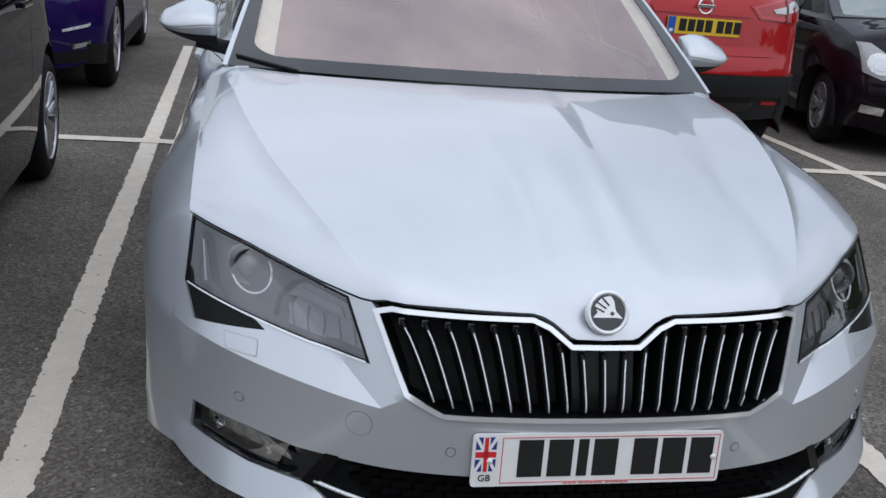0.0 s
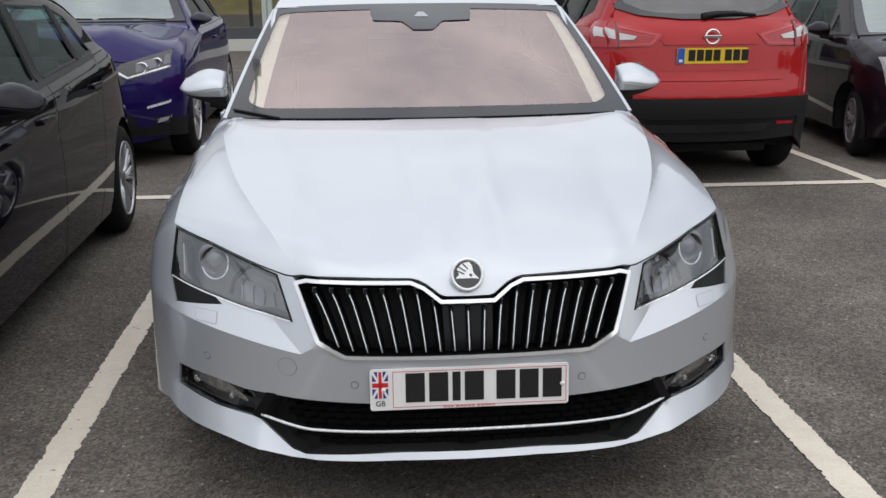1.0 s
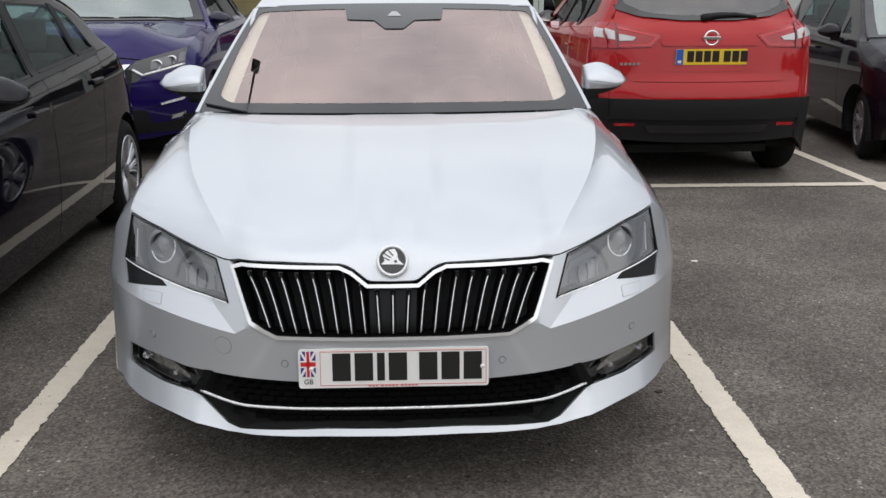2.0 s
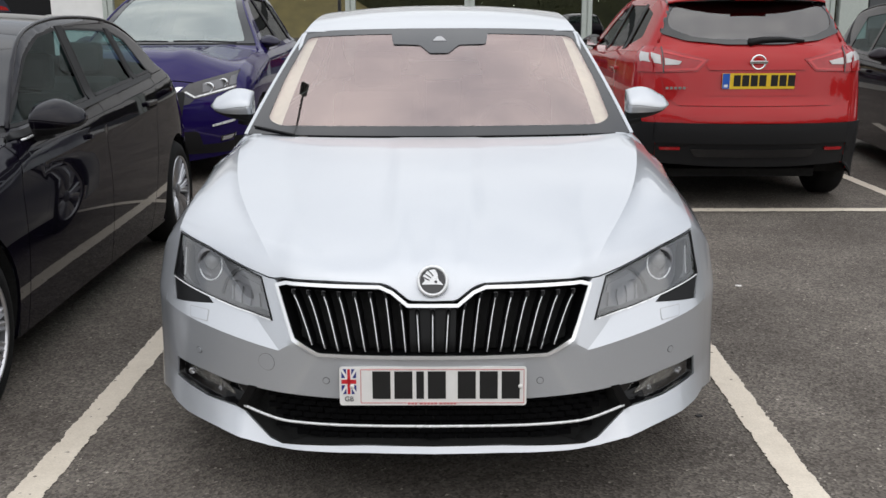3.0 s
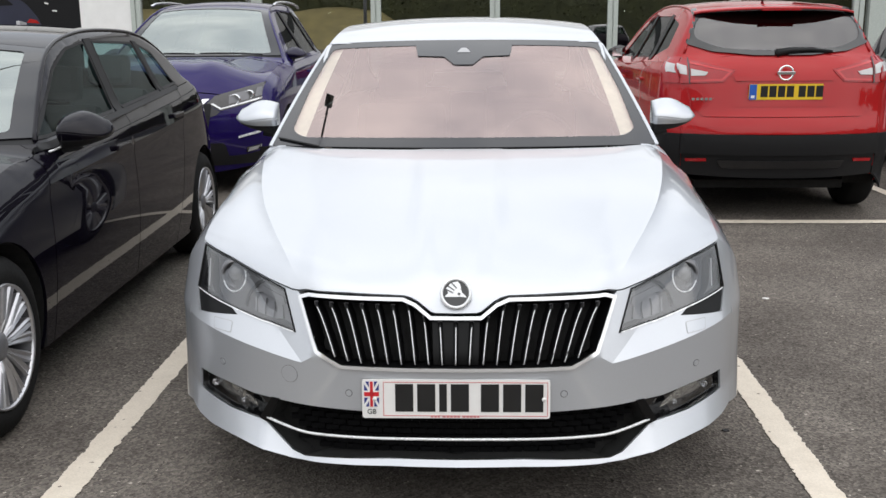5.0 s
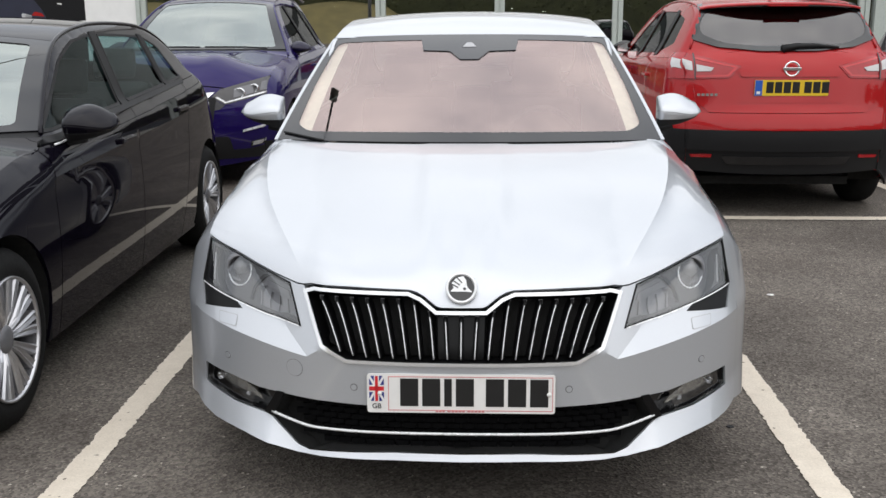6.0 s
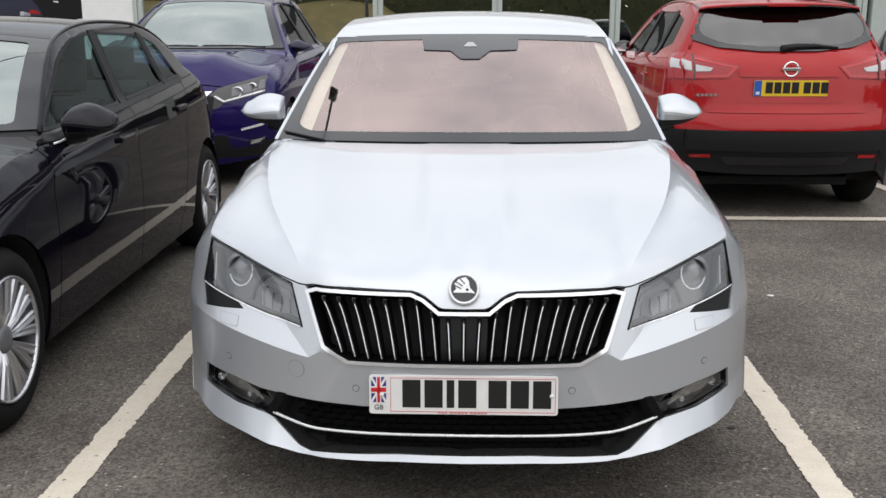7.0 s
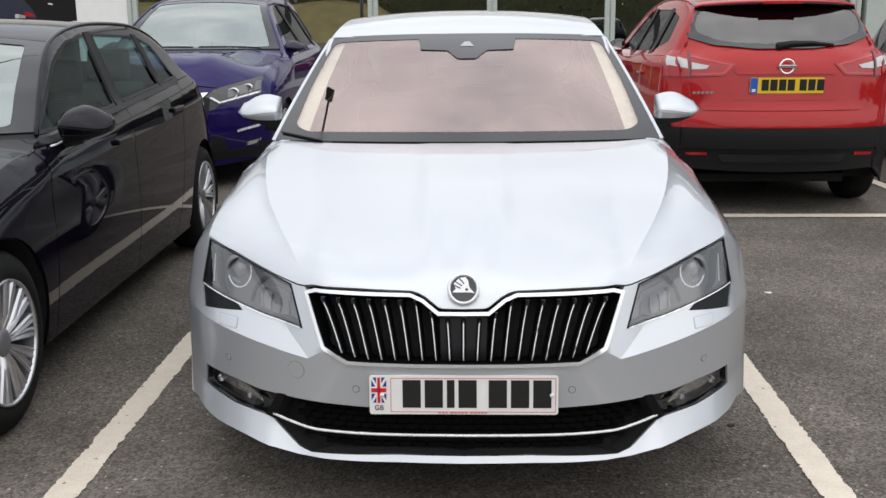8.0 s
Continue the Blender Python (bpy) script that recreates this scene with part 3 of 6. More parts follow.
def cabin(car, y0, y1, half, floor=0.22, dash=0.92, trim=CABIN_GREY):
    part("floor_pan", boxes((-half, half, y0 - 0.9, y1, floor - 0.05, floor)), DARK_VOID, car)
    part("dashboard", boxes((-half + 0.02, half - 0.02, y0 - 0.35, y0 + 0.28, dash - 0.35, dash), bevel=0.06), trim, car)
    bm = lathe([(-0.012, 0.165), (0.0, 0.185), (0.012, 0.165), (0.0, 0.155), (-0.012, 0.165)], 28, "y")
    bmesh.ops.transform(bm, matrix=pose(half * 0.45, y0 + 0.42, dash - 0.02, -25), verts=bm.verts)
    part("steering_wheel", bm, CABIN, car, smooth=True)
    for x in (-half * 0.48, half * 0.48):
        seat(car, x, y0 + 0.95)
        seat(car, x, y0 + 1.8, 0.36)


def number_plate(m, ground, blue=None, parent=None):
    """A 520 x 111 mm plate facing -y, its writing as plain bars."""
    pl = thing_child("number_plate", parent)
    pl.matrix_basis = m
    outline = rounded([(-0.26, -0.0555), (0.26, -0.0555), (0.26, 0.0555), (-0.26, 0.0555)], 0.009, 4)
    flat = lambda a, b: np.column_stack([a, np.zeros_like(a), b])
    patch("plate_sheet", outline, flat, ground, pl, step=0.06, rim=0.006)
    x = -0.178 if blue else -0.168
    for i in range(7):
        w = 0.021 if i == 2 and not blue else 0.050
        part("character_bar", boxes((x, x + w, -0.0014, 0.0004, -0.036, 0.043)), PLATE_BLACK, pl)
        x += w + 0.011 + (0.022 if i == 3 else 0)
    if blue:
        part("band", boxes((-0.258, -0.206, -0.0012, 0.0004, -0.054, 0.054)), blue, pl)
        part("band_mark", boxes((-0.245, -0.219, -0.0018, 0.0, -0.044, -0.024)), PLATE_WHITE, pl)
    return pl


# ---- the silver saloon's front: a surface y = nose(x, z) ----
PLAN = curve_through([(0, -0.022), (0.15, -0.018), (0.30, -0.005), (0.44, 0.030), (0.57, 0.098), (0.70, 0.192), (0.80, 0.295), (0.86, 0.395), (0.906, 0.50), (0.933, 0.62), (0.945, 0.80)], 12)


def crease_z(x):
    """The fold along the bumper: lowest at its point beside the grille, rising outwards and towards the grille's corner."""
    x = np.abs(x)
    return 0.492 + 0.130 * np.clip(x - 0.435, 0, 0.45) + 0.64 * np.clip(0.435 - x, 0, 0.042)


def nose(x, z):
    """How far back the front lies at x and height z."""
    x = np.abs(x)
    crease = crease_z(x)
    up = np.clip(z - crease, 0, None)
    out = np.clip(x - 0.435, 0, 1)
    ledge = np.interp(x, [0.435, 0.82, 0.93], [0.70, 0.72, 0.75]) * up            # the bright ledge under the lamp
    flat = np.interp(x, [0, 0.38], [0.36, 0.40]) * (up + np.where(x > 0.435, crease - 0.492, 0)) + 0.19 * out
    rise = np.where(x < 0.435, flat, np.minimum(ledge, flat)) * (up > 0)
    low = np.clip(np.interp(x, [0, 0.44, 0.48, 0.56, 0.69, 0.80, 0.93], [0.231, 0.219, 0.228, 0.294, 0.303, 0.322, 0.345]) - z, 0, 1)
    return np.interp(x, PLAN[:, 0], PLAN[:, 1]) + 0.04 * (z - 0.45) + rise - np.interp(x, [0, 0.44, 0.6, 0.8, 0.93], [0.50, 0.52, 0.60, 0.58, 0.10]) * low


def front(a, b):
    return np.column_stack([a, nose(a, b), b])


# ---- the silver saloon ----
def silver_side_limit(y, z):
    """The half width that the front's curve allows at y and height z."""
    lo, hi = np.full(np.shape(y), 0.5), np.full(np.shape(y), 0.9449)
    for _ in range(26):
        mid = (lo + hi) / 2
        fits = nose(mid, z) <= y
        lo, hi = np.where(fits, mid, lo), np.where(fits, hi, mid)
    return np.where(y > 0.95, 2.0, lo)


def ease(t):
    t = np.clip(t, 0, 1)
    return t * t * (3 - 2 * t)


def silver_pinch(y, z):
    """How the wing draws in below the windscreen pillar's foot."""
    return 0.066 * ease((z - 0.665) / 0.16) * ease((y - 0.62) / 0.5) * (1 - ease((y - 1.60) / 0.4) * (0.35 + 0.65 * ease((z - 0.86) / 0.08)))


def hood_edge(x):
    """Height of the bonnet's front edge: the dip round the badge, the grille's top, the lamps' tops."""
    x = np.abs(x)
    return np.interp(x, [0, 0.058, 0.070, 0.105, 0.125, 0.145, 0.30, 0.43, 0.455, 0.475, 0.55, 0.69, 0.82], [0.637, 0.638, 0.642, 0.668, 0.678, 0.683, 0.686, 0.685, 0.680, 0.680, 0.693, 0.724, 0.748])


FOLD = curve_through([(0, 0.430), (0.05, 0.446), (0.2, 0.505), (0.39, 0.592), (0.5, 0.641), (0.65, 0.693), (0.81, 0.735), (1.0, 0.776)], 6)


def fold_x(v):
    return np.interp(v, FOLD[:, 0], FOLD[:, 1])


def hood(a, b, raw=False):
    """The bonnet: a is x, b runs 0..1.2 from the front edge to the windscreen."""
    x, v = np.clip(np.abs(a), 0, 0.84), np.clip(b / 1.2, -0.01, 1.01)
    z0 = hood_edge(x)
    y0 = nose(x, z0)
    u = x / 0.735
    y3, z3 = 1.10 + 0.20 * u ** 2, 0.972 - 0.012 * u ** 2 - 4.5 * np.clip(x - 0.70, 0, 0.14) ** 2
    steep = np.interp(x, [0, 0.06, 0.16, 0.46, 0.82], [0.16, 0.15, 0.10, 0.09, 0.06])
    tip = np.interp(x, [0, 0.06, 0.16], [0.46, 0.50, 0.66])
    y1, z1 = y0 + steep * tip, z0 + steep * np.sqrt(1 - tip ** 2)
    back = np.interp(x, [0, 0.46, 0.82], [0.62, 0.60, 0.50])
    y2, z2 = y3 - back, z3 - back * np.interp(x, [0, 0.5, 0.82], [0.115, 0.15, 0.22])
    w0, w1, w2, w3 = (1 - v) ** 3, 3 * v * (1 - v) ** 2, 3 * v * v * (1 - v), v ** 3
    y = w0 * y0 + w1 * y1 + w2 * y2 + w3 * y3
    z = w0 * z0 + w1 * z1 + w2 * z2 + w3 * z3
    if raw:
        return y, z
    z = z - 0.007 * (np.clip(v - 0.78, 0, 0.22) / 0.22) ** 2
    fade = np.clip(v * 5, 0, 1) * np.clip((1 - v) * 6 + 0.35, 0, 1)
    ridge = 0.085 + 0.07 * v                       # the raised middle
    k = np.clip((ridge + 0.02 - x) / 0.034, 0, 1)
    z = z + 0.006 * fade * k * k * (3 - 2 * k)
    shoulder = fold_x(v)                     # the folds that run from the grille's corners
    ye, ze = hood(np.full_like(x, 0.82), b, True)
    wing = np.interp(ye, [0.48, 0.53, 0.60, 0.70, 0.90, 1.10, 1.30, 1.38], [0.748, 0.772, 0.796, 0.822, 0.854, 0.879, 0.906, 0.920])
    k = np.clip((x - shoulder) / (0.82 - shoulder), 0, 1.1)
    z = z + np.clip(v * 6, 0, 1) * (wing - ze) * k ** 1.3
    tent = np.where(x < shoulder, 1 - (shoulder - x) / 0.20, 1 - k)
    z = z + 0.025 * np.clip(v * 4, 0, 1) * np.clip((1 - v) * 4 + 0.35, 0, 1) * np.clip(tent, 0, 1)
    k = np.clip(x - shoulder, 0, 1) / 0.05         # a shallow trough outside each fold, before the wing's crown
    z = z - 0.0105 * np.clip(v * 3.2 - 0.4, 0, 1) * np.clip((0.82 - shoulder) / 0.12, 0, 1) * k * np.exp(1 - k)
    return np.column_stack([a, y, z])


def screen(a, b):
    """The windscreen: a is x at the base, b runs 0..0.95 from base to top."""
    u, v = a / 0.76, b / 0.95
    y = (1.115 + 0.20 * u ** 2) * (1 - v) + (1.955 + 0.055 * u ** 2) * v
    z = (0.968 - 0.012 * u ** 2) * (1 - v) + (1.357 - 0.014 * np.abs(u) ** 2.5) * v + 0.05 * v * (1 - v) * 1.6 * (1 - 0.35 * u * u)
    x = a * (1 - v) + a * (0.612 / 0.76) * v
    return np.column_stack([x, y, z])


def silver_saloon():
    edge_rows = []
    for v in (0.0, 0.1, 0.25, 0.45, 0.65, 0.85):
        _, y, z = hood(np.array([0.82]), np.array([1.2 * v]))[0]
        edge_rows.append((y, z, 0.0, 0.09))
    car = thing("saloon_car", "silver metallic saloon car parked nose out, with black slatted grille", "car", pose(0, 0, 0, 0, 0, 0.7))
    body = Body(
        rim=edge_rows + [(1.26, 0.898, 0.02, 0.05), (1.36, 0.926, 0.02, 0.03), (1.44, 0.985, 0.02, 0.012), (1.53, 1.058, 0.03, 0.010), (1.75, 1.205, 0.03, 0.010), (2.0, 1.343, 0.018, 0.010),
             (2.35, 1.412, 0.032, 0.012), (2.80, 1.430, 0.036, 0.012), (3.25, 1.410, 0.034, 0.012), (3.65, 1.335, 0.034, 0.012), (4.10, 1.185, 0.04, 0.02), (4.48, 1.055, 0.05, 0.06), (4.66, 0.985, 0.12, 0.07), (4.70, 0.83, 0.14, 0.07), (4.70, 0.55, 0.15, 0.07), (4.66, 0.28, 0.13, 0.07)],
        plan=[(0.2, 0.90), (0.6, 0.938), (0.85, 0.945), (1.5, 0.930), (2.8, 0.932), (3.9, 0.93), (4.4, 0.90), (4.75, 0.82)],
        belt=(0.880, 0.022), shoulder=0.120, tumble=0.40, barrel=0.12, low=0.58, soft=2.2, pinch=silver_pinch)
    free = body.w(body.rim[:, 0], body.rim[:, 1], True) + body.rim[:, 3]
    ahead = body.rim[:, 0] < 1.56
    target = np.interp(body.rim[:, 0], [1.34, 1.40, 1.55], [0.818, 0.790, 0.745])
    body.rim[ahead, 3] = np.maximum((free - target)[ahead], 0.008)
    body.half = body.w(body.rim[:, 0], body.rim[:, 1], True)
    body.limit = silver_side_limit
    seam = 0.845
    zs = np.linspace(0.264, 0.700, 14)
    face = [(float(nose(np.array([seam]), np.array([z]))[0]), float(z)) for z in zs]
    side = [tuple(p) for p in body.rim[:, :2]]
    for yw in (3.78, 0.90):
        for t in np.linspace(1.95, -1.95, 25):
            side.append((yw + 0.355 * math.sin(t), 0.345 + 0.355 * math.cos(t)))
    side = np.array(side + face)
    lower = clip(side, -body.belt[1], 1, body.belt[0])
    fender, door_f, door_r, quarter = split(lower, [(1.33, 1.36), (2.36, 2.38), (3.30, 3.55)])
    lamp_cut = clip(fender, 1, 0, 5)
    sides(body, car, "front_wing", lamp_cut, SILVER, step=0.018)
    for sg in (1, -1):
        for poly in (door_f, door_r):
            d = patch("door", poly, body.side(sg), SILVER, car, flip=sg < 0, step=0.05)
            y = poly[:, 0].max() - 0.16
            hx = float(body.w(np.array([y]), np.array([0.87]))[0])
            part("door_handle", boxes((sg * hx - 0.02, sg * hx + 0.02, y - 0.10, y + 0.10, 0.855, 0.885), bevel=0.008), SILVER, d)
        patch("rear_wing", quarter, body.side(sg), SILVER, car, flip=sg < 0, step=0.05)
    upper = clip(side, body.belt[1], -1, -(body.belt[0] + 0.002))
    windows = [rounded([(1.62, 0.99), (2.36, 1.00), (2.36, 1.365), (2.14, 1.345)], 0.03), rounded([(2.41, 1.00), (3.28, 1.01), (3.30, 1.345), (2.75, 1.375), (2.41, 1.37)], 0.03), rounded([(3.34, 1.01), (3.78, 1.03), (3.36, 1.33)], 0.02)]
    sides(body, car, "roof_frame", upper, SILVER, holes=windows, step=0.022)
    for wn in windows:
        sides(body, car, "side_window", wn, PRIVACY, off=-0.006, step=0.08, rim=0)
    s_roof, s_rear, s_deck = body.at(2.0, 1.343), body.at(3.62, 1.34), body.at(4.46, 1.06)
    patch("roof", strip_poly(s_roof + 0.004, s_rear, bow0=-0.05), body.top, SILVER, car, step=0.06)
    patch("rear_window", strip_poly(s_rear + 0.005, s_deck - 0.06), body.top, PRIVACY, car, step=0.08)
    patch("boot_lid", strip_poly(s_deck - 0.055, body.at(4.70, 0.72)), body.top, SILVER, car, step=0.06)
    patch("rear_bumper", strip_poly(body.at(4.70, 0.72) + 0.005, body.s[-1]), body.top, SILVER, car, step=0.08)
    for sg in (1, -1):
        b0 = body.at(4.70, 0.88)
        patch("tail_lamp", [(sg * a, b) for a, b in [(0.42, b0 - 0.06), (0.79, b0 - 0.07), (0.79, b0 + 0.06), (0.46, b0 + 0.05)]][::sg], body.top, RED_LENS, car, off=0.006, step=0.06)
    part("tail_mark", boxes((-0.26, 0.26, 4.83, 4.845, 0.55, 0.66)), PLATE_YELLOW, car)

    # bonnet with a thin turned-in lip
    hp = [(x, 0.0) for x in (-0.82, -0.69, -0.55, -0.475, -0.455, -0.43, -0.145, -0.125, -0.105, -0.07, -0.058, 0.058, 0.07, 0.105, 0.125, 0.145, 0.43, 0.455, 0.475, 0.55, 0.69, 0.82)]
    hp += [(0.82, 0.4), (0.82, 0.8), (0.82, 1.19), (-0.82, 1.19), (-0.82, 0.8), (-0.82, 0.4)]
    folds = [[(sg * float(fold_x(v)), 1.2 * v) for v in np.linspace(0.06, 0.985, 24)] for sg in (1, -1)]
    patch("bonnet", hp, hood, SILVER, car, step=0.02, rim=0.018, creases=folds)
    part("cowl", boxes((-0.72, 0.72, 1.24, 1.42, 0.80, 0.90)), BLACK_PLASTIC, car)

    for sg in (1, -1):
        xs = np.array([0.70, 0.735, 0.77, 0.80, 0.822])
        low = hood(xs, np.full(5, 1.19)) - np.array((0, 0.004, 0.004))
        high = np.array([(0.70, 1.31, 0.958), (0.735, 1.32, 0.956), (0.768, 1.335, 0.955), (0.784, 1.375, 0.945), (0.795, 1.405, 0.935)])
        end = high + np.array((0.0, 0.03, -0.06))
        rows = [[(sg * x, y, z) for x, y, z in r] for r in (low - np.array((0, 0, 0.04)), low, (low + high) / 2 + np.array((0, 0, 0.004)), high, end)]
        verts = [q for r in rows for q in r]
        faces = [(5 * j + i, 5 * j + i + 1, 5 * j + i + 6, 5 * j + i + 5)[::sg] for j in range(4) for i in range(4)]
        link_mesh("wing_corner", verts, faces, SILVER, car)

    # windscreen: black border, pane, sensor housing
    pane = rounded([(-0.643, 0.064), (0.643, 0.064), (0.705, 0.115), (0.722, 0.45), (0.726, 0.882), (-0.726, 0.882), (-0.722, 0.45), (-0.705, 0.115)], 0.05)
    edge = [(-0.76, 0.0), (0.76, 0.0), (0.76, 0.95), (-0.76, 0.95)]
    notch = rounded([(-0.272, 0.93), (-0.240, 0.757), (-0.10, 0.745), (-0.046, 0.657), (0.046, 0.657), (0.10, 0.745), (0.240, 0.757), (0.272, 0.93)], 0.012)
    patch("windscreen_border", edge, screen, FRIT, car, step=0.025, holes=[pane], rim=0.003)
    ws = patch("windscreen", pane, screen, SCREEN, car, step=0.025, off=-0.002, rim=0)
    nt_ = patch("sensor_housing", notch, screen, FRIT, car, step=0.03, off=0.002, rim=0.004)
    patch("sensor_window", [(-0.036, 0.787), (0.036, 0.787), (0.013, 0.838), (-0.013, 0.838)], screen, LAMP_LIGHT, nt_, step=0.03, off=0.004, rim=0.002)
    for sg in (1, -1):
        patch("pillar", [(sg * a, b) for a, b in [(0.762, 0.0), (0.777, 0.0), (0.778, 0.93), (0.762, 0.95)]][::sg], screen, SILVER, car, step=0.04, rim=0.02)
        patch("pillar_trim", [(sg * a, b) for a, b in [(0.640, 0.055), (0.757, 0.02), (0.757, 0.93), (0.680, 0.90)]][::sg], screen, CREAM, car, step=0.03, off=-0.014, rim=0)
    for pts in ([(-0.745, 0.050), (-0.56, -0.004)],):
        line = [tuple(screen(np.array([pts[0][0] + (pts[1][0] - pts[0][0]) * k / 8]), np.array([pts[0][1] + (pts[1][1] - pts[0][1]) * k / 8]))[0] + np.array((0, -0.004, 0.004))) for k in range(9)]
        part("wiper", tube(line, 0.0042, 6), BLACK_PLASTIC, car)
    cabin(car, 1.35, 3.9, 0.72, dash=0.90)

    # mirrors
    for sg in (1, -1):
        door_mirror(car, 0.815, 1.66, 1.036, sg, SILVER)

    # front: bumper, grille, lamps, lower intake
    grille_in = [(-0.438, 0.659), (-0.385, 0.530), (-0.318, 0.496), (-0.14, 0.494), (0.14, 0.494), (0.318, 0.496), (0.385, 0.530), (0.438, 0.659), (0.414, 0.667), (0.148, 0.666), (0.116, 0.653), (0.071, 0.619), (-0.071, 0.619), (-0.116, 0.653), (-0.148, 0.666), (-0.414, 0.667)]
    lens = [(-0.812, 0.742), (-0.822, 0.62), (-0.679, 0.597), (-0.57, 0.579), (-0.456, 0.566), (-0.497, 0.677), (-0.596, 0.699), (-0.691, 0.720)]
    wedge = [(-0.822, 0.616), (-0.800, 0.563), (-0.655, 0.583), (-0.679, 0.594)]
    fog = [(-0.800, 0.384), (-0.806, 0.322), (-0.685, 0.302), (-0.560, 0.296), (-0.517, 0.371), (-0.593, 0.370), (-0.686, 0.381)]
    intake = [(-0.556, 0.293), (-0.472, 0.226), (-0.435, 0.216), (-0.192, 0.228), (0.192, 0.228), (0.435, 0.216), (0.472, 0.226), (0.556, 0.293), (0.513, 0.371), (0.428, 0.369), (0.241, 0.365), (0.0, 0.358), (-0.241, 0.365), (-0.428, 0.369), (-0.513, 0.371)]
    lamp_hole = lens[:2] + wedge[1:3] + lens[2:]
    top = [(x, float(hood_edge(np.array([x]))[0]) - 0.004) for x in (0.82, 0.69, 0.55, 0.475, 0.455)]
    bump_out = [(-seam, 0.266), (-0.80, 0.255), (-0.75, 0.244), (-0.64, 0.234), (-0.545, 0.221), (-0.475, 0.207), (-0.40, 0.205), (-0.19, 0.210), (0.19, 0.210), (0.40, 0.205), (0.475, 0.207), (0.545, 0.221), (0.64, 0.234), (0.75, 0.244), (0.80, 0.255), (seam, 0.266), (seam, 0.700), (0.836, 0.73)]
    bump_out += top + [(0.447, 0.668), (0.3925, 0.5275), (0.322, 0.488), (-0.322, 0.488), (-0.3925, 0.5275), (-0.447, 0.668)] + mirrored(top) + [(-0.836, 0.73), (-seam, 0.700)]
    patch("front_bumper", bump_out, front, SILVER, car, step=0.016, holes=[lens[:1] + [(-0.824, 0.62), (-0.802, 0.561)] + [(-0.655, 0.581)] + lens[2:], mirrored(lens[:1] + [(-0.824, 0.62), (-0.802, 0.561)] + [(-0.655, 0.581)] + lens[2:]), fog, mirrored(fog), intake], rim=0.03,
          creases=[[(sg * x, float(crease_z(np.array([x]))[0])) for x in np.linspace(0.436, seam, 20)] for sg in (1, -1)] + [[(sg * 0.4355, 0.4935), (sg * 0.513, 0.5655)] for sg in (1, -1)] + [[(sg * 0.4345, 0.4935), (sg * 0.398, 0.5155)] for sg in (1, -1)])
    deep = lambda d: (lambda a, b: front(a, b) + np.array([0, d, 0]))
    gr = thing_child("grille", car)
    patch("grille_frame", inset(grille_in, -0.0095), front, CHROME_TRIM, gr, step=0.02, holes=[grille_in], off=0.007, rim=0.010)
    patch("grille_wall", inset(grille_in, -0.006), front, INTAKE_BLACK, gr, step=0.02, holes=[inset(grille_in, 0.001)], off=0.0045, rim=0.055)
    patch("grille_back", [(p[0] * 1.02, p[1]) for p in grille_in], deep(0.06), DARK_VOID, gr, step=0.03, rim=0)
    for i in range(-9, 10):
        k = abs(i)
        sx = 1 if i > 0 else -1
        xt = 0.0437 * k if k else 0.0
        xb = 0.0375 * k
        zt = 0.600 if k < 2 else (0.612 if k == 2 else 0.642)
        zb = 0.502 if k < 8 else (0.506 if k == 8 else 0.516)
        n = 8
        line, fin = [], []
        for j in range(n + 1):
            u = j / n
            x, z = sx * (xt + (xb - xt) * u ** 0.85), zt + (zb - zt) * u
            y = float(nose(np.array([x]), np.array([z]))[0])
            line.append((x, y + 0.004, z))
            fin.append((x, y, z))
        fin = [(fin[0][0] * 1.01, fin[0][1] + 0.012, fin[0][2] + 0.012)] + fin
        bm = bmesh.new()
        cols = []
        for x, y, z in fin:
            cols.append([bm.verts.new((x + dx, y + dy, z)) for dx, dy in ((-0.008, 0.055), (-0.006, 0.012), (-0.003, 0.006), (0.003, 0.006), (0.006, 0.012), (0.008, 0.055))])
        for a, b in zip(cols, cols[1:]):
            for j in range(5):
                bm.faces.new((a[j], a[j + 1], b[j + 1], b[j]))
        sl = part("slat", bm, INTAKE_BLACK, gr, smooth=True)
        x, y, z = fin[0]
        part("slat_tip", boxes((x - 0.0055, x + 0.0055, y + 0.0065, y + 0.012, z - 0.012, z + 0.001), bevel=0.001), LAMP_MID, sl)
        part("chrome_edge", tube(line, 0.0017, 6), BRIGHT, sl, smooth=True)
    patch("radar_cover", [(-0.062, 0.497), (0.062, 0.497), (0.066, 0.612), (-0.066, 0.612)], deep(0.02), INTAKE_BLACK, gr, step=0.03, rim=0.02)

    for sg in (1, -1):
        f = (lambda p: p) if sg < 0 else mirrored
        lamp = thing_child("headlamp", car)
        patch("lamp_lens", f(lens), front, LENS, lamp, step=0.02, off=-0.001, rim=0.0)
        patch("lamp_housing", f(inset(lens, 0.003)), front, LAMP_GREY, lamp, step=0.02, off=-0.042, rim=-0.038)
        patch("lamp_border", f(lens), front, INTAKE_BLACK, lamp, step=0.03, holes=[f(rounded([(-0.796, 0.725), (-0.802, 0.630), (-0.679, 0.606), (-0.57, 0.588), (-0.467, 0.577), (-0.503, 0.667), (-0.596, 0.687), (-0.691, 0.708)], 0.006, 3))], off=-0.004, rim=0.004)
        patch("lamp_seal", f(lens), front, INTAKE_BLACK, lamp, step=0.02, holes=[f(inset(lens, 0.0045))], off=0.0016, rim=0.006)
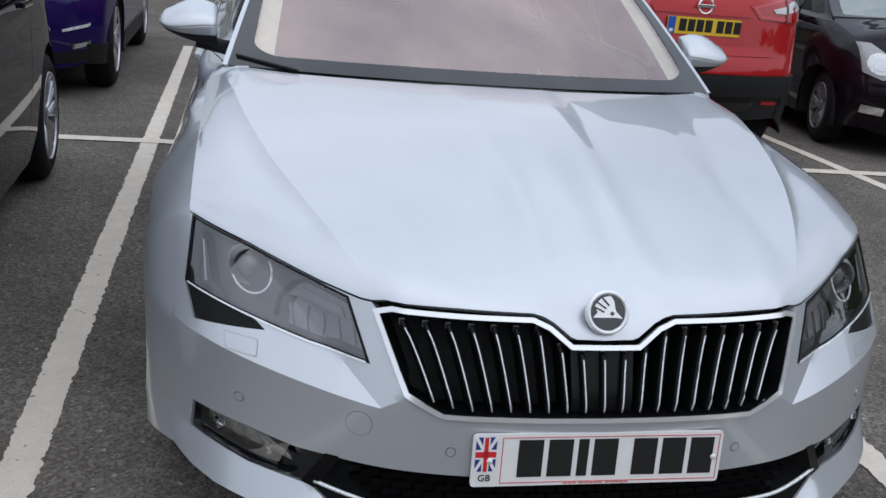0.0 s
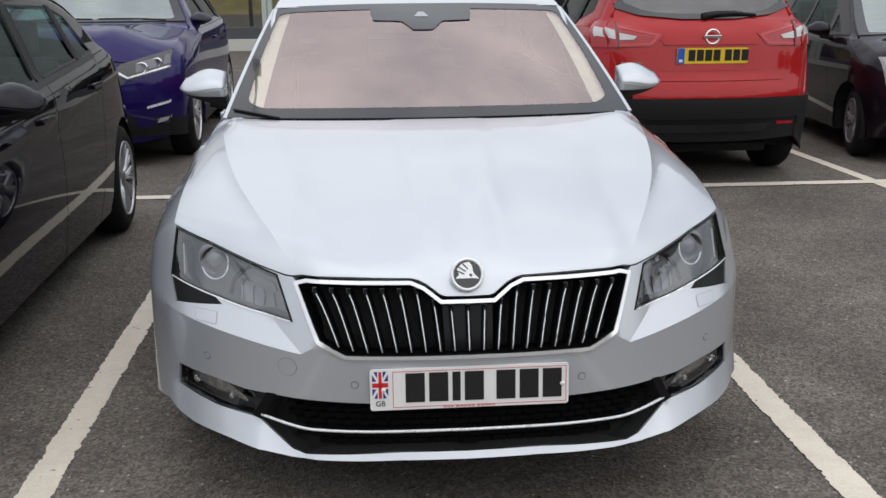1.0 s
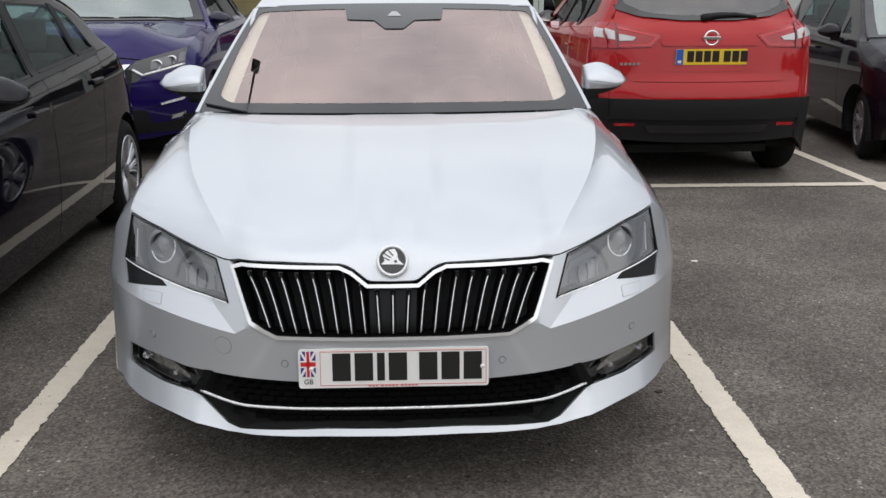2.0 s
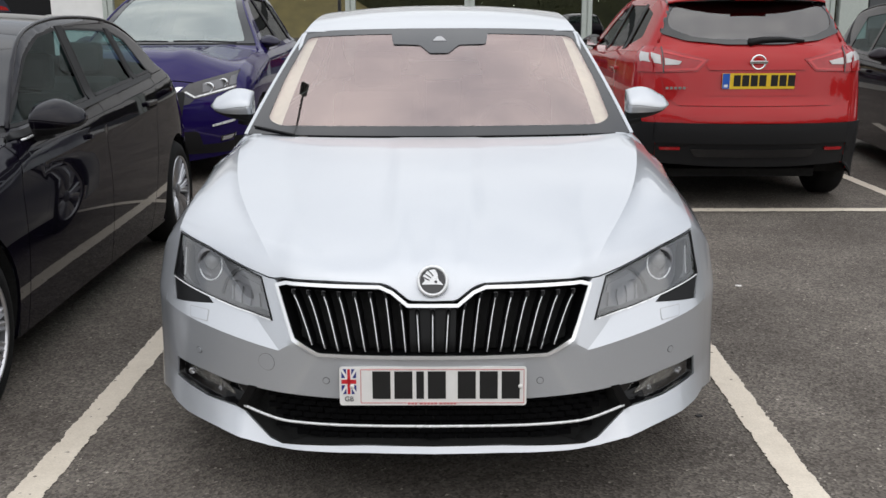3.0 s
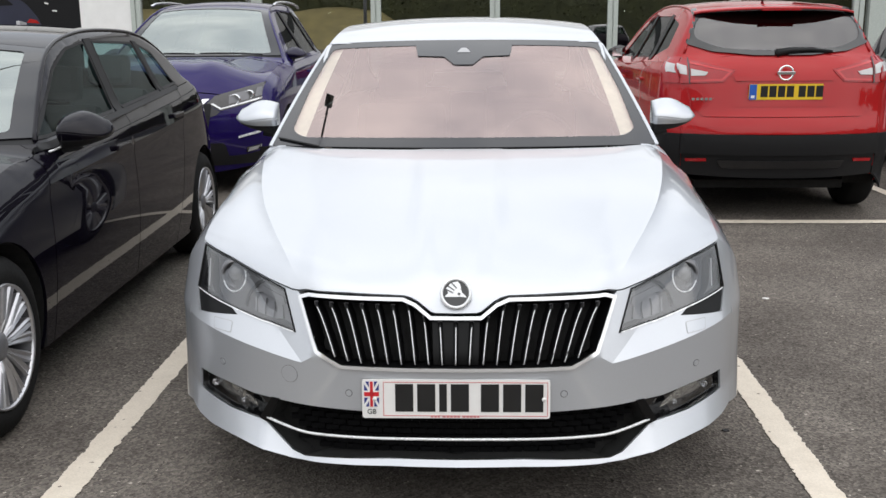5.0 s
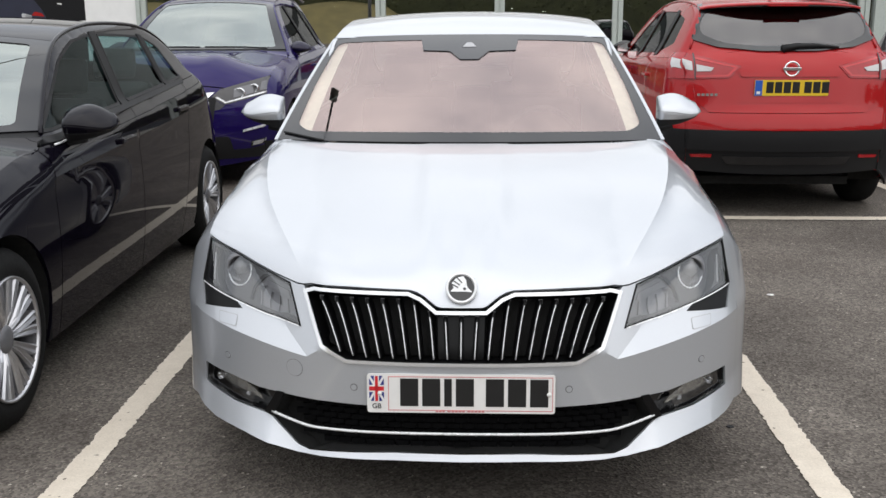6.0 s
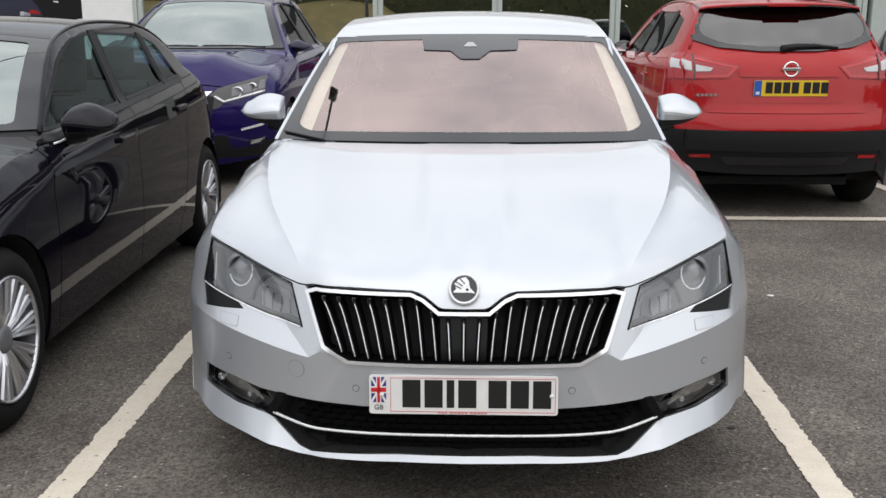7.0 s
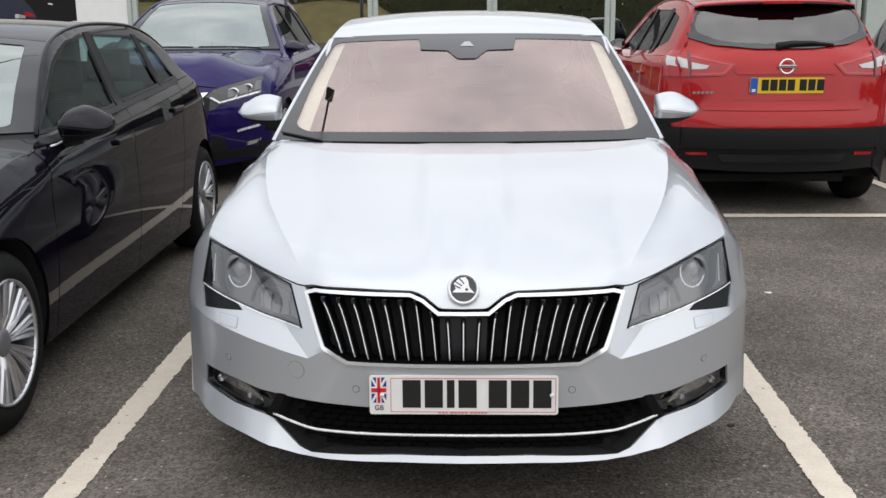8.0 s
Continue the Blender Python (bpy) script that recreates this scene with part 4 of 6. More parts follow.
        patch("lamp_bezel", f([(-0.812, 0.735), (-0.818, 0.622), (-0.745, 0.610), (-0.775, 0.640), (-0.790, 0.705)]), front, GLOSS_BLACK, lamp, step=0.02, off=-0.012, rim=0.03)
        patch("lamp_wedge", f(wedge), front, INTAKE_BLACK, lamp, step=0.03, off=-0.004, rim=0.02)
        patch("light_strip", f([(-0.815, 0.6205), (-0.815, 0.6175), (-0.679, 0.5955), (-0.57, 0.577), (-0.462, 0.565), (-0.463, 0.569), (-0.57, 0.5805), (-0.679, 0.599)]), front, BRIGHT, lamp, step=0.03, off=0.0035, rim=0.01)
        for cx, cz, r in ((-0.685, 0.673, 0.042),):
            y = float(nose(np.array([cx]), np.array([cz]))[0])
            bm = lathe([(0.055, r + 0.010), (0.02, r), (0.021, r - 0.004), (0.05, r - 0.009)], 32, "y")
            bmesh.ops.transform(bm, matrix=pose(sg * -cx, y + 0.012, cz, 0), verts=bm.verts)
            pj = part("projector", bm, LAMP_MID, lamp, smooth=True)
            t_ring = [(sg * -cx + r * math.cos(t), float(nose(np.array([cx + r * math.cos(t) * -sg]), np.array([cz + r * math.sin(t)]))[0]) + 0.020, cz + r * math.sin(t)) for t in np.linspace(0, 2 * math.pi, 33)]
            part("projector_ring", tube(t_ring, 0.0026, 6), BRIGHT, pj, smooth=True)
            bm = lathe([(0.052, r - 0.010), (0.035, r - 0.016), (0.028, r * 0.4), (0.026, 0.0005)], 24, "y")
            bmesh.ops.transform(bm, matrix=pose(sg * -cx, y + 0.012, cz, 0), verts=bm.verts)
            part("projector_lens", bm, LENS_GREY, pj, smooth=True)
        patch("reflector_panel", f([(-0.625, 0.607), (-0.478, 0.583), (-0.510, 0.660), (-0.600, 0.676)]), front, LAMP_MID, lamp, step=0.02, off=-0.036, rim=0)
        patch("reflector_top", f(rounded([(-0.628, 0.655), (-0.500, 0.630), (-0.510, 0.662), (-0.603, 0.683)], 0.01)), front, LAMP_MID, lamp, step=0.02, off=-0.026, rim=0.006)
        patch("lamp_divider", f([(-0.648, 0.612), (-0.641, 0.611), (-0.632, 0.645), (-0.606, 0.672), (-0.572, 0.688), (-0.574, 0.692), (-0.612, 0.677), (-0.638, 0.648)]), front, INTAKE_BLACK, lamp, step=0.02, off=-0.018, rim=0.008)
        patch("reflector_ledge", f([(-0.596, 0.668), (-0.520, 0.652), (-0.513, 0.634), (-0.604, 0.652)]), front, LAMP_MID, lamp, step=0.02, off=-0.020, rim=0.004)
        patch("bezel_edge", f([(-0.796, 0.706), (-0.793, 0.705), (-0.783, 0.634), (-0.787, 0.634)]), front, LAMP_LIGHT, lamp, step=0.02, off=-0.010, rim=0.006)
        for i in range(5):
            x0 = -0.615 + 0.029 * i
            patch("lamp_fin", f([(x0, 0.605 - 0.004 * i), (x0 + 0.004, 0.605 - 0.004 * i), (x0 - 0.002, 0.640 - 0.004 * i), (x0 - 0.006, 0.640 - 0.004 * i)]), front, LAMP_MID, lamp, step=0.02, off=-0.030, rim=0.004)
        fl = thing_child("fog_lamp", car)
        patch("fog_housing", f(inset(fog, 0.003)), front, GLOSS_BLACK, fl, step=0.02, off=-0.05, rim=-0.046)
        patch("fog_pane", f([(-0.796, 0.376), (-0.800, 0.332), (-0.69, 0.313), (-0.625, 0.304), (-0.60, 0.36), (-0.686, 0.374)]), deep(0.022), LENS, fl, step=0.03, rim=0)
        patch("fog_reflector", f([(-0.788, 0.371), (-0.794, 0.341), (-0.73, 0.331), (-0.665, 0.327), (-0.612, 0.317), (-0.622, 0.331), (-0.66, 0.350), (-0.70, 0.367)]), front, FOG_MIRROR, fl, step=0.012, off=-0.034, rim=0.006)
        cx, cz = -0.742, 0.355
        y = float(nose(np.array([cx]), np.array([cz]))[0])
        bm = lathe([(0.0, 0.011), (0.003, 0.0095), (0.012, 0.008), (0.026, 0.004), (0.027, 0.0005)], 14, "y")
        bmesh.ops.transform(bm, matrix=pose(-sg * cx, y + 0.012, cz, 0, 0, -sg * 30), verts=bm.verts)
        part("fog_bulb", bm, CHROME, fl, smooth=True)
        cx, cz = -0.640, 0.327
        y = float(nose(np.array([cx]), np.array([cz]))[0])
        bm = lathe([(0.0, 0.007), (0.004, 0.006), (0.014, 0.003), (0.015, 0.0005)], 12, "y")
        bmesh.ops.transform(bm, matrix=pose(-sg * cx, y + 0.026, cz, 0, 0, -sg * 22), verts=bm.verts)
        part("marker_bulb", bm, CHROME, fl, smooth=True)
        patch("corner_cover", f([(-0.578, 0.2995), (-0.552, 0.2925), (-0.508, 0.3735), (-0.534, 0.3735)]), front, INTAKE_BLACK, fl, step=0.03, off=0.0015, rim=0.004)
        patch("washer_gap", f(rounded([(-0.738, 0.5618), (-0.734, 0.5322), (-0.670, 0.5322), (-0.668, 0.5628)], 0.005, 3)), front, LAMP_LIGHT, car, step=0.02, off=0.0006, rim=0.001)
        patch("washer_cover", f(rounded([(-0.736, 0.560), (-0.732, 0.534), (-0.672, 0.534), (-0.670, 0.561)], 0.004, 3)), front, SILVER, car, step=0.02, off=0.0012, rim=0.003)
        for cx, cz in ((-0.299, 0.416), (-0.704, 0.438)):
            circle = [(cx + 0.0105 * math.cos(t), cz + 0.0105 * math.sin(t)) for t in np.linspace(0, 2 * math.pi, 20, endpoint=False)]
            ring = patch("parking_sensor", f(circle), front, LAMP_MID, car, step=0.02, off=0.0006, rim=0.001)
            circle = [(cx + 0.0082 * math.cos(t), cz + 0.0082 * math.sin(t)) for t in np.linspace(0, 2 * math.pi, 20, endpoint=False)]
            patch("sensor_face", f(circle), front, SILVER, ring, step=0.02, off=0.002, rim=0.002)
    for r, o, mt in ((0.0252, 0.0006, LAMP_MID), (0.0240, 0.0014, SILVER)):
        circle = [(-0.474 + r * math.cos(t), 0.454 + r * math.sin(t)) for t in np.linspace(0, 2 * math.pi, 28, endpoint=False)]
        patch("tow_eye_cover", circle, front, mt, car, step=0.02, off=o, rim=0.001)

    li = thing_child("lower_intake", car)
    patch("intake_back", inset(intake, 0.003), front, DARK_VOID, li, step=0.03, off=-0.065, rim=-0.062)
    for row in range(7):
        z = 0.236 + row * 0.018
        for col in range(-11, 12):
            x = (col + (0.5 if row % 2 else 0)) * 0.042
            if abs(x) > 0.43 + 0.012 * row - 0.02 * (row < 1):
                continue
            y = float(nose(np.array([x]), np.array([z]))[0]) + 0.035
            part("mesh_cell", boxes((x - 0.0185, x + 0.0185, y + 0.016, y + 0.03, z - 0.0072, z + 0.0072)), MESH_BLACK, li)
    line = [(x, float(nose(np.array([x]), np.array([0.29]))[0]) + 0.002, z) for x, z in curve_through([(-0.552, 0.306), (-0.477, 0.293), (-0.43, 0.2865), (-0.36, 0.2855), (0, 0.287), (0.36, 0.2855), (0.43, 0.2865), (0.477, 0.293), (0.552, 0.306)], 6)]
    part("chrome_strip", tube(line, 0.0042, 8), BRIGHT, li, "thin bright chrome strip", True)

    # badge: a ring, a dark field and a plain light shape
    bd = thing_child("badge", car)
    bd.matrix_basis = pose(0, 0.036, 0.693, -20)
    part("ring", lathe([(0.012, 0.044), (0.002, 0.0445), (-0.002, 0.042), (-0.002, 0.037), (0.001, 0.0355), (0.004, 0.0355)], 40, "y"), BRIGHT, bd, smooth=True)
    part("field", lathe([(0.002, 0.036), (0.0015, 0.0005)], 32, "y"), GLOSS_BLACK, bd)
    flat = lambda a, b: np.column_stack([a, np.full_like(a, 0.001), b])
    patch("emblem", rounded([(-0.031, -0.010), (-0.021, 0.000), (-0.027, 0.014), (-0.013, 0.029), (0.006, 0.033), (0.013, 0.022), (0.016, 0.004), (0.023, -0.004), (0.031, -0.012), (0.016, -0.010), (-0.016, -0.010)], 0.003), flat, BRIGHT, bd, step=0.02, rim=0.001)
    for x0, z0, x1, z1 in ((-0.026, 0.010, -0.008, 0.001), (-0.022, 0.020, -0.004, 0.008), (-0.012, 0.029, 0.002, 0.014)):
        part("emblem_slit", tube([(x0, 0.0, z0), (x1, 0.0, z1)], 0.0016, 6), GLOSS_BLACK, bd)
    part("emblem_dot", lathe([(0.002, 0.0042), (-0.0005, 0.004), (-0.0006, 0.0003)], 12, "y"), GLOSS_BLACK, bd).location = (0.009, 0.0, -0.002)

    # number plate with a flag, a red border line and bars for its writing
    part("plate_holder", boxes((-0.252, 0.252, -0.018, 0.02, 0.358, 0.455), bevel=0.004), BLACK_PLASTIC, car)
    pl = number_plate(pose(0, -0.026, 0.4065, -3), PLATE_WHITE, None, car)
    fx0, fx1, fz0, fz1 = -0.254, -0.213, -0.022, 0.050
    flag = part("flag", boxes((fx0, fx1, -0.0012, 0.0004, fz0, fz1)), FLAG_BLUE, pl)
    cx, cz = (fx0 + fx1) / 2, (fz0 + fz1) / 2
    bm = bmesh.new()
    for tw in (1, -1):
        b2 = boxes((-0.0415, 0.0415, -0.0016, 0.0, -0.0032, 0.0032))
        bmesh.ops.transform(b2, matrix=pose(cx, 0, cz, 0, tw * 60.3, 0), verts=b2.verts)
        me = bpy.data.meshes.new("tmp")
        b2.to_mesh(me)
        b2.free()
        bm.from_mesh(me)
        bpy.data.meshes.remove(me)
    part("flag_saltire", bm, PLATE_WHITE, flag)
    part("flag_white_cross", boxes((cx - 0.007, cx + 0.007, -0.0020, 0, fz0, fz1), (fx0, fx1, -0.0020, 0, cz - 0.010, cz + 0.010)), PLATE_WHITE, flag)
    part("flag_red_cross", boxes((cx - 0.004, cx + 0.004, -0.0024, 0, fz0, fz1), (fx0, fx1, -0.0024, 0, cz - 0.006, cz + 0.006)), FLAG_RED, flag)
    tx = bpy.data.curves.new("country_letters", "FONT")
    tx.body, tx.size, tx.align_x, tx.extrude = "GB", 0.020, "CENTER", 0.0006
    t_ob = new("country_letters", tx)
    t_ob.data.materials.append(PLATE_BLACK)
    t_ob.parent = pl
    t_ob.matrix_basis = pose(cx, -0.0012, -0.043, 90)
    part("border_line", boxes((-0.200, 0.252, -0.0012, 0, 0.0475, 0.0487), (-0.200, 0.252, -0.0012, 0, -0.0487, -0.0475), (-0.2012, -0.200, -0.0012, 0, -0.0487, 0.0487), (0.252, 0.2532, -0.0012, 0, -0.0487, 0.0487)), PLATE_RED, pl)
    marks, x = [], -0.070
    for w, gap in ((0.0075, 0.002), (0.0075, 0.002), (0.0065, 0.007), (0.0095, 0.002), (0.008, 0.002), (0.0075, 0.002), (0.008, 0.002), (0.0075, 0.007), (0.0085, 0.002), (0.0075, 0.002), (0.008, 0.002), (0.0075, 0.002), (0.0075, 0.002)):
        marks.append((x, x + w, -0.0018, 0, -0.0525, -0.0468))
        x += w + gap
    part("dealer_mark", boxes(*marks), PLATE_PINK, pl)
    for x, z in ((-0.225, 0.0), (0.243, 0.0)):
        bm = lathe([(0.0, 0.0065), (-0.002, 0.006), (-0.0032, 0.0005)], 14, "y")
        bmesh.ops.transform(bm, matrix=pose(x, -0.001, z), verts=bm.verts)
        part("plate_screw", bm, PLATE_WHITE, pl, smooth=True)

    for y in (0.90, 3.78):
        for sg in (1, -1):
            wheel(car, sg * 0.915, y, 0.335, 0.23, sg, 5)
    part("underbody", boxes((-0.72, 0.72, 0.25, 4.5, 0.20, 0.26)), DARK_VOID, car)
    part("rear_panel", boxes((-0.70, 0.70, 4.30, 4.36, 0.25, 0.98), bevel=0.01), DARK_VOID, car)
    part("front_liner", boxes((-0.40, 0.40, 0.22, 0.5, 0.215, 0.66), (-0.66, 0.66, 0.36, 0.5, 0.215, 0.56)), DARK_VOID, car)
    return car


silver_saloon()


# ---- the other cars ----
def end_map(body, rear=False):
    """A surface over (x, z) for a car's front or rear end."""
    top = int(np.argmax(body.rim[:, 1]))
    z, s = (body.rim[top:, 1][::-1], body.s[top:][::-1]) if rear else (body.rim[:top, 1], body.s[:top])
    z = np.maximum.accumulate(z + np.linspace(0, 1e-4, len(z)))

    def surface(a, b):
        want = b.astype(float)
        for _ in range(6):
            k = np.interp(want, z, s)
            p = body.top(0.8 * a / np.interp(k, body.s, body.half), k)
            want = want - (p[:, 2] - b)
        return p
    return surface


def shell(car, body, mat, wheels, arch, zc, sill, cuts, windows, marks, frame_mat=None, step=0.035, glazing=PRIVACY, trim=BLACK_PLASTIC, cladding=None, rear_mat=None, ridge=0.0):
    """Flanks with wings, doors, window frames and panes; bonnet, screen, roof, rear pane and ends. marks: side-view points (y, z) that part the top strip."""
    outline = body.outline(sill, wheels, arch, zc)
    belt = body.belt
    lower = clip(outline, -belt[1], 1, belt[0])
    names = ["front_wing"] + ["door"] * (len(cuts) - 1) + ["rear_wing"]
    for sg in (1, -1):
        for nm, poly in zip(names, split(lower, cuts)):
            fold = []
            if body.fold:
                ys = np.linspace(poly[:, 0].min() + 0.01, poly[:, 0].max() - 0.01, 12)
                fold = [[(y, body.fold[0] + body.fold[1] * y) for y in ys]] if poly[:, 0].min() > 1 and poly[:, 0].max() < 3.9 else []
            d = patch(nm, poly, body.side(sg), mat, car, flip=sg < 0, step=step, creases=fold)
            if nm == "door":
                y = poly[:, 0].max() - 0.20
                z = belt[0] + belt[1] * y - 0.13
                hx = float(body.w(np.array([y]), np.array([z]))[0])
                part("door_handle", boxes((sg * hx - 0.03, sg * hx + 0.022, y - 0.11, y + 0.09, z - 0.014, z + 0.014), bevel=0.008), mat, d)
        upper = clip(outline, belt[1], -1, -(belt[0] + 0.003))
        patch("window_frame", upper, body.side(sg), frame_mat or mat, car, flip=sg < 0, step=0.02, edge=0.011, holes=windows, rim=0.003)
        for wn in windows:
            patch("side_window", wn, body.side(sg), glazing, car, flip=sg < 0, step=0.03, edge=0.011, off=-0.006, rim=0)
        if cladding:
            for a, b in zip((0.0,) + wheels, wheels + (9.9,)):
                lo = clip(clip(clip(lower, 0, 1, cladding), -1, 0, -(a + arch * 0.7 if a else 0)), 1, 0, b - arch * 0.7 if b < 9 else 99)
                if len(lo) > 3:
                    patch("cladding", lo, body.side(sg), trim, car, flip=sg < 0, step=step, off=0.008)
        rows = (body.rim[:, 1] > belt[0] + belt[1] * body.rim[:, 0] + 0.02)
        line = [(sg * (w_ + 0.001), y_, z_ + 0.001) for (y_, z_, _, _), w_ in zip(body.rim[rows][::4], body.half[rows][::4])]
        part("roof_trim", tube(line, 0.010, 8), frame_mat or mat, car, smooth=True)
    s = [0.0] + [body.at(*m) for m in marks] + [body.s[-1]]
    bumper_f, bonnet, ws, roof, rear_glass, tail, bumper_r = [(s[i], s[i + 1]) for i in range(7)]
    patch("front_bumper", strip_poly(bumper_f[0], bumper_f[1] - 0.003), body.top, mat, car, step=step)

    def bonnet_top(a, b):
        """The bonnet with a rounded ridge on each side that fades towards the screen."""
        q = body.top(a, b)
        v = np.clip((b - bonnet[0]) / (bonnet[1] - bonnet[0]), 0, 1)
        k = np.abs(a) / 0.8 - (0.44 + 0.22 * v)
        bulge = np.where(k < 0, np.exp(-(k / 0.10) ** 2), np.exp(-(k / 0.20) ** 2))
        q[:, 2] += ridge * bulge * np.clip(v * 5, 0, 1) * np.clip((1.05 - v) * 3, 0, 1)
        return q
    patch("bonnet", strip_poly(bonnet[0] + 0.003, bonnet[1] - 0.02, bow1=-0.10), bonnet_top, mat, car, step=0.03)
    patch("cowl", strip_poly(bonnet[1] - 0.016, ws[0] + 0.02, bow0=-0.10, bow1=-0.10), body.top, BLACK_PLASTIC, car, step=step, off=-0.006)
    lo, hi = ws[0] + 0.024, ws[1] - 0.004
    pane = rounded([(-0.70, lo + 0.02), (-0.40, lo - 0.055), (0.40, lo - 0.055), (0.70, lo + 0.02), (0.70, hi - 0.06), (-0.70, hi - 0.06)], 0.03)
    patch("windscreen_frame", strip_poly(lo, hi, bow0=-0.10), body.top, FRIT, car, step=step, holes=[pane])
    patch("windscreen", pane, body.top, WINDSCREEN, car, step=0.06, off=-0.004, rim=0)
    patch("roof", strip_poly(roof[0], roof[1]), body.top, mat, car, step=0.05)
    patch("rear_window", strip_poly(rear_glass[0] + 0.004, rear_glass[1] - 0.004), body.top, rear_mat or glazing, car, step=0.03)
    patch("tailgate", strip_poly(tail[0], tail[1] - 0.003), body.top, mat, car, step=step)
    patch("rear_bumper", strip_poly(bumper_r[0] + 0.003, bumper_r[1]), body.top, trim if cladding else mat, car, step=step)
    part("underbody", boxes((-body.half.max() + 0.25, body.half.max() - 0.25, 0.35, body.rim[:, 0].max() - 0.2, sill - 0.03, sill + 0.03)), DARK_VOID, car)
    for yw in wheels:
        for sg in (1, -1):
            bm = bmesh.new()
            w0 = float(body.w(np.array([yw]), np.array([zc + arch + 0.01]))[0])
            n = 20
            rings = [[bm.verts.new((sg * x, yw + (arch + 0.004) * math.sin(t), zc + (arch + 0.004) * math.cos(t))) for t in np.linspace(-1.9, 1.9, n)] for x in (w0 - 0.012, w0 - 0.30)]
            for i in range(n - 1):
                bm.faces.new((rings[0][i], rings[0][i + 1], rings[1][i + 1], rings[1][i]))
            bm.faces.new(rings[1])
            part("wheel_arch_liner", bm, DARK_VOID, car)
    return s


def black_hatchback():
    car = thing("hatchback_car", "black five-door hatchback parked in the next bay", "car", pose(-2.44, -0.27, 0, 0, 0, 2.7))
    b = Body(rim=[(0.34, 0.20, 0.30, 0.08), (0.27, 0.45, 0.31, 0.08), (0.36, 0.68, 0.33, 0.08), (0.55, 0.78, 0.20, 0.09), (0.80, 0.84, 0.08, 0.09), (1.20, 0.915, 0.06, 0.07), (1.42, 0.955, 0.05, 0.03), (1.72, 1.17, 0.05, 0.016), (2.02, 1.335, 0.04, 0.016),
                  (2.45, 1.405, 0.035, 0.016), (3.0, 1.41, 0.035, 0.016), (3.36, 1.375, 0.035, 0.016), (3.66, 1.27, 0.05, 0.025), (3.96, 1.10, 0.09, 0.06), (4.16, 0.94, 0.11, 0.07), (4.26, 0.75, 0.13, 0.07), (4.28, 0.52, 0.13, 0.07), (4.22, 0.26, 0.12, 0.07)],
             plan=[(0.2, 0.80), (0.6, 0.875), (1.0, 0.895), (2.0, 0.895), (3.6, 0.895), (4.1, 0.865), (4.5, 0.79)], belt=(0.873, 0.0585), shoulder=0.045, tumble=0.40, barrel=0.22, low=0.62, fold=(0.775, 0.038, 0.014))
    wins = [rounded([(1.46, 0.985), (2.385, 1.027), (2.42, 1.365), (2.16, 1.338), (1.92, 1.258), (1.70, 1.135)], 0.03), rounded([(2.49, 1.034), (3.19, 1.074), (3.11, 1.350), (2.52, 1.366)], 0.03), rounded([(3.255, 1.080), (3.56, 1.098), (3.37, 1.290), (3.19, 1.342)], 0.025)]
    shell(car, b, BLACK_PAINT, (0.87, 3.84), 0.365, 0.33, 0.20, [(1.33, 1.36), (2.42, 2.45), (3.20, 3.42)], wins,
          [(0.36, 0.68), (1.46, 0.985), (2.02, 1.335), (3.42, 1.358), (3.94, 1.11), (4.28, 0.55)], step=0.04, glazing=CAR_GLASS)
    for sg in (1, -1):
        # strip under the panes with a bright end, a mirror
        edge = b.belt_z(np.linspace(1.37, 3.50, 40))
        ys = np.linspace(1.37, 3.50, 40)
        low = [(float(y), float(z) - 0.010) for y, z in zip(ys, edge)]
        patch("waist_strip", low + [(y, z + 0.022) for y, z in reversed(low)], b.side(sg), BLACK_PLASTIC, car, flip=sg < 0, step=0.05, off=0.008, rim=0.012)
        line = [(sg * (float(b.w(np.array([y]), np.array([b.belt_z(y) - 0.014]))[0]) + 0.008), float(y), float(b.belt_z(y)) - 0.014) for y in np.linspace(1.45, 1.66, 6)]
        part("bright_edge", tube(line, 0.0045, 6), BRIGHT, car, smooth=True)
        door_mirror(car, 0.885, 1.58, 1.012, sg, BLACK_PAINT, 1.08)
        f = end_map(b)
        patch("headlamp", [(sg * x, z) for x, z in [(0.38, 0.60), (0.80, 0.66), (0.80, 0.76), (0.42, 0.69)]][::sg], f, WHITE_LENS, car, step=0.05, off=0.005)
    for post in ([(2.392, 1.020), (2.483, 1.025), (2.513, 1.374), (2.427, 1.374)], [(3.197, 1.068), (3.248, 1.073), (3.183, 1.350), (3.118, 1.358)]):
        sides(b, car, "pillar_cover", post, BLACK_PLASTIC, step=0.03, off=0.004, rim=0.004)
    for wn in wins:
        for sg in (1, -1):
            patch("window_seal", wn, b.side(sg), BLACK_PLASTIC, car, flip=sg < 0, step=0.02, edge=0.011, holes=[inset(wn, 0.012)], off=0.003, rim=0.004)
    f = end_map(b)
    patch("grille", rounded([(-0.42, 0.30), (0.42, 0.30), (0.46, 0.62), (-0.46, 0.62)], 0.04), f, BLACK_PLASTIC, car, step=0.05, off=0.005)
    bm = boxes((-0.012, 0.012, 0, 0.09, 0, 0.062), bevel=0.005)
    bmesh.ops.transform(bm, matrix=pose(0, 3.30, 1.41, -6), verts=bm.verts)
    part("roof_aerial", bm, LAMP_LIGHT, car)
    cabin(car, 1.55, 3.7, 0.68, dash=0.90)
    for yw in (0.87, 3.84):
        for sg in (1, -1):
            wheel(car, sg * 0.885, yw, 0.325, 0.225, sg, 10, tyre_side=0.098)
    return car


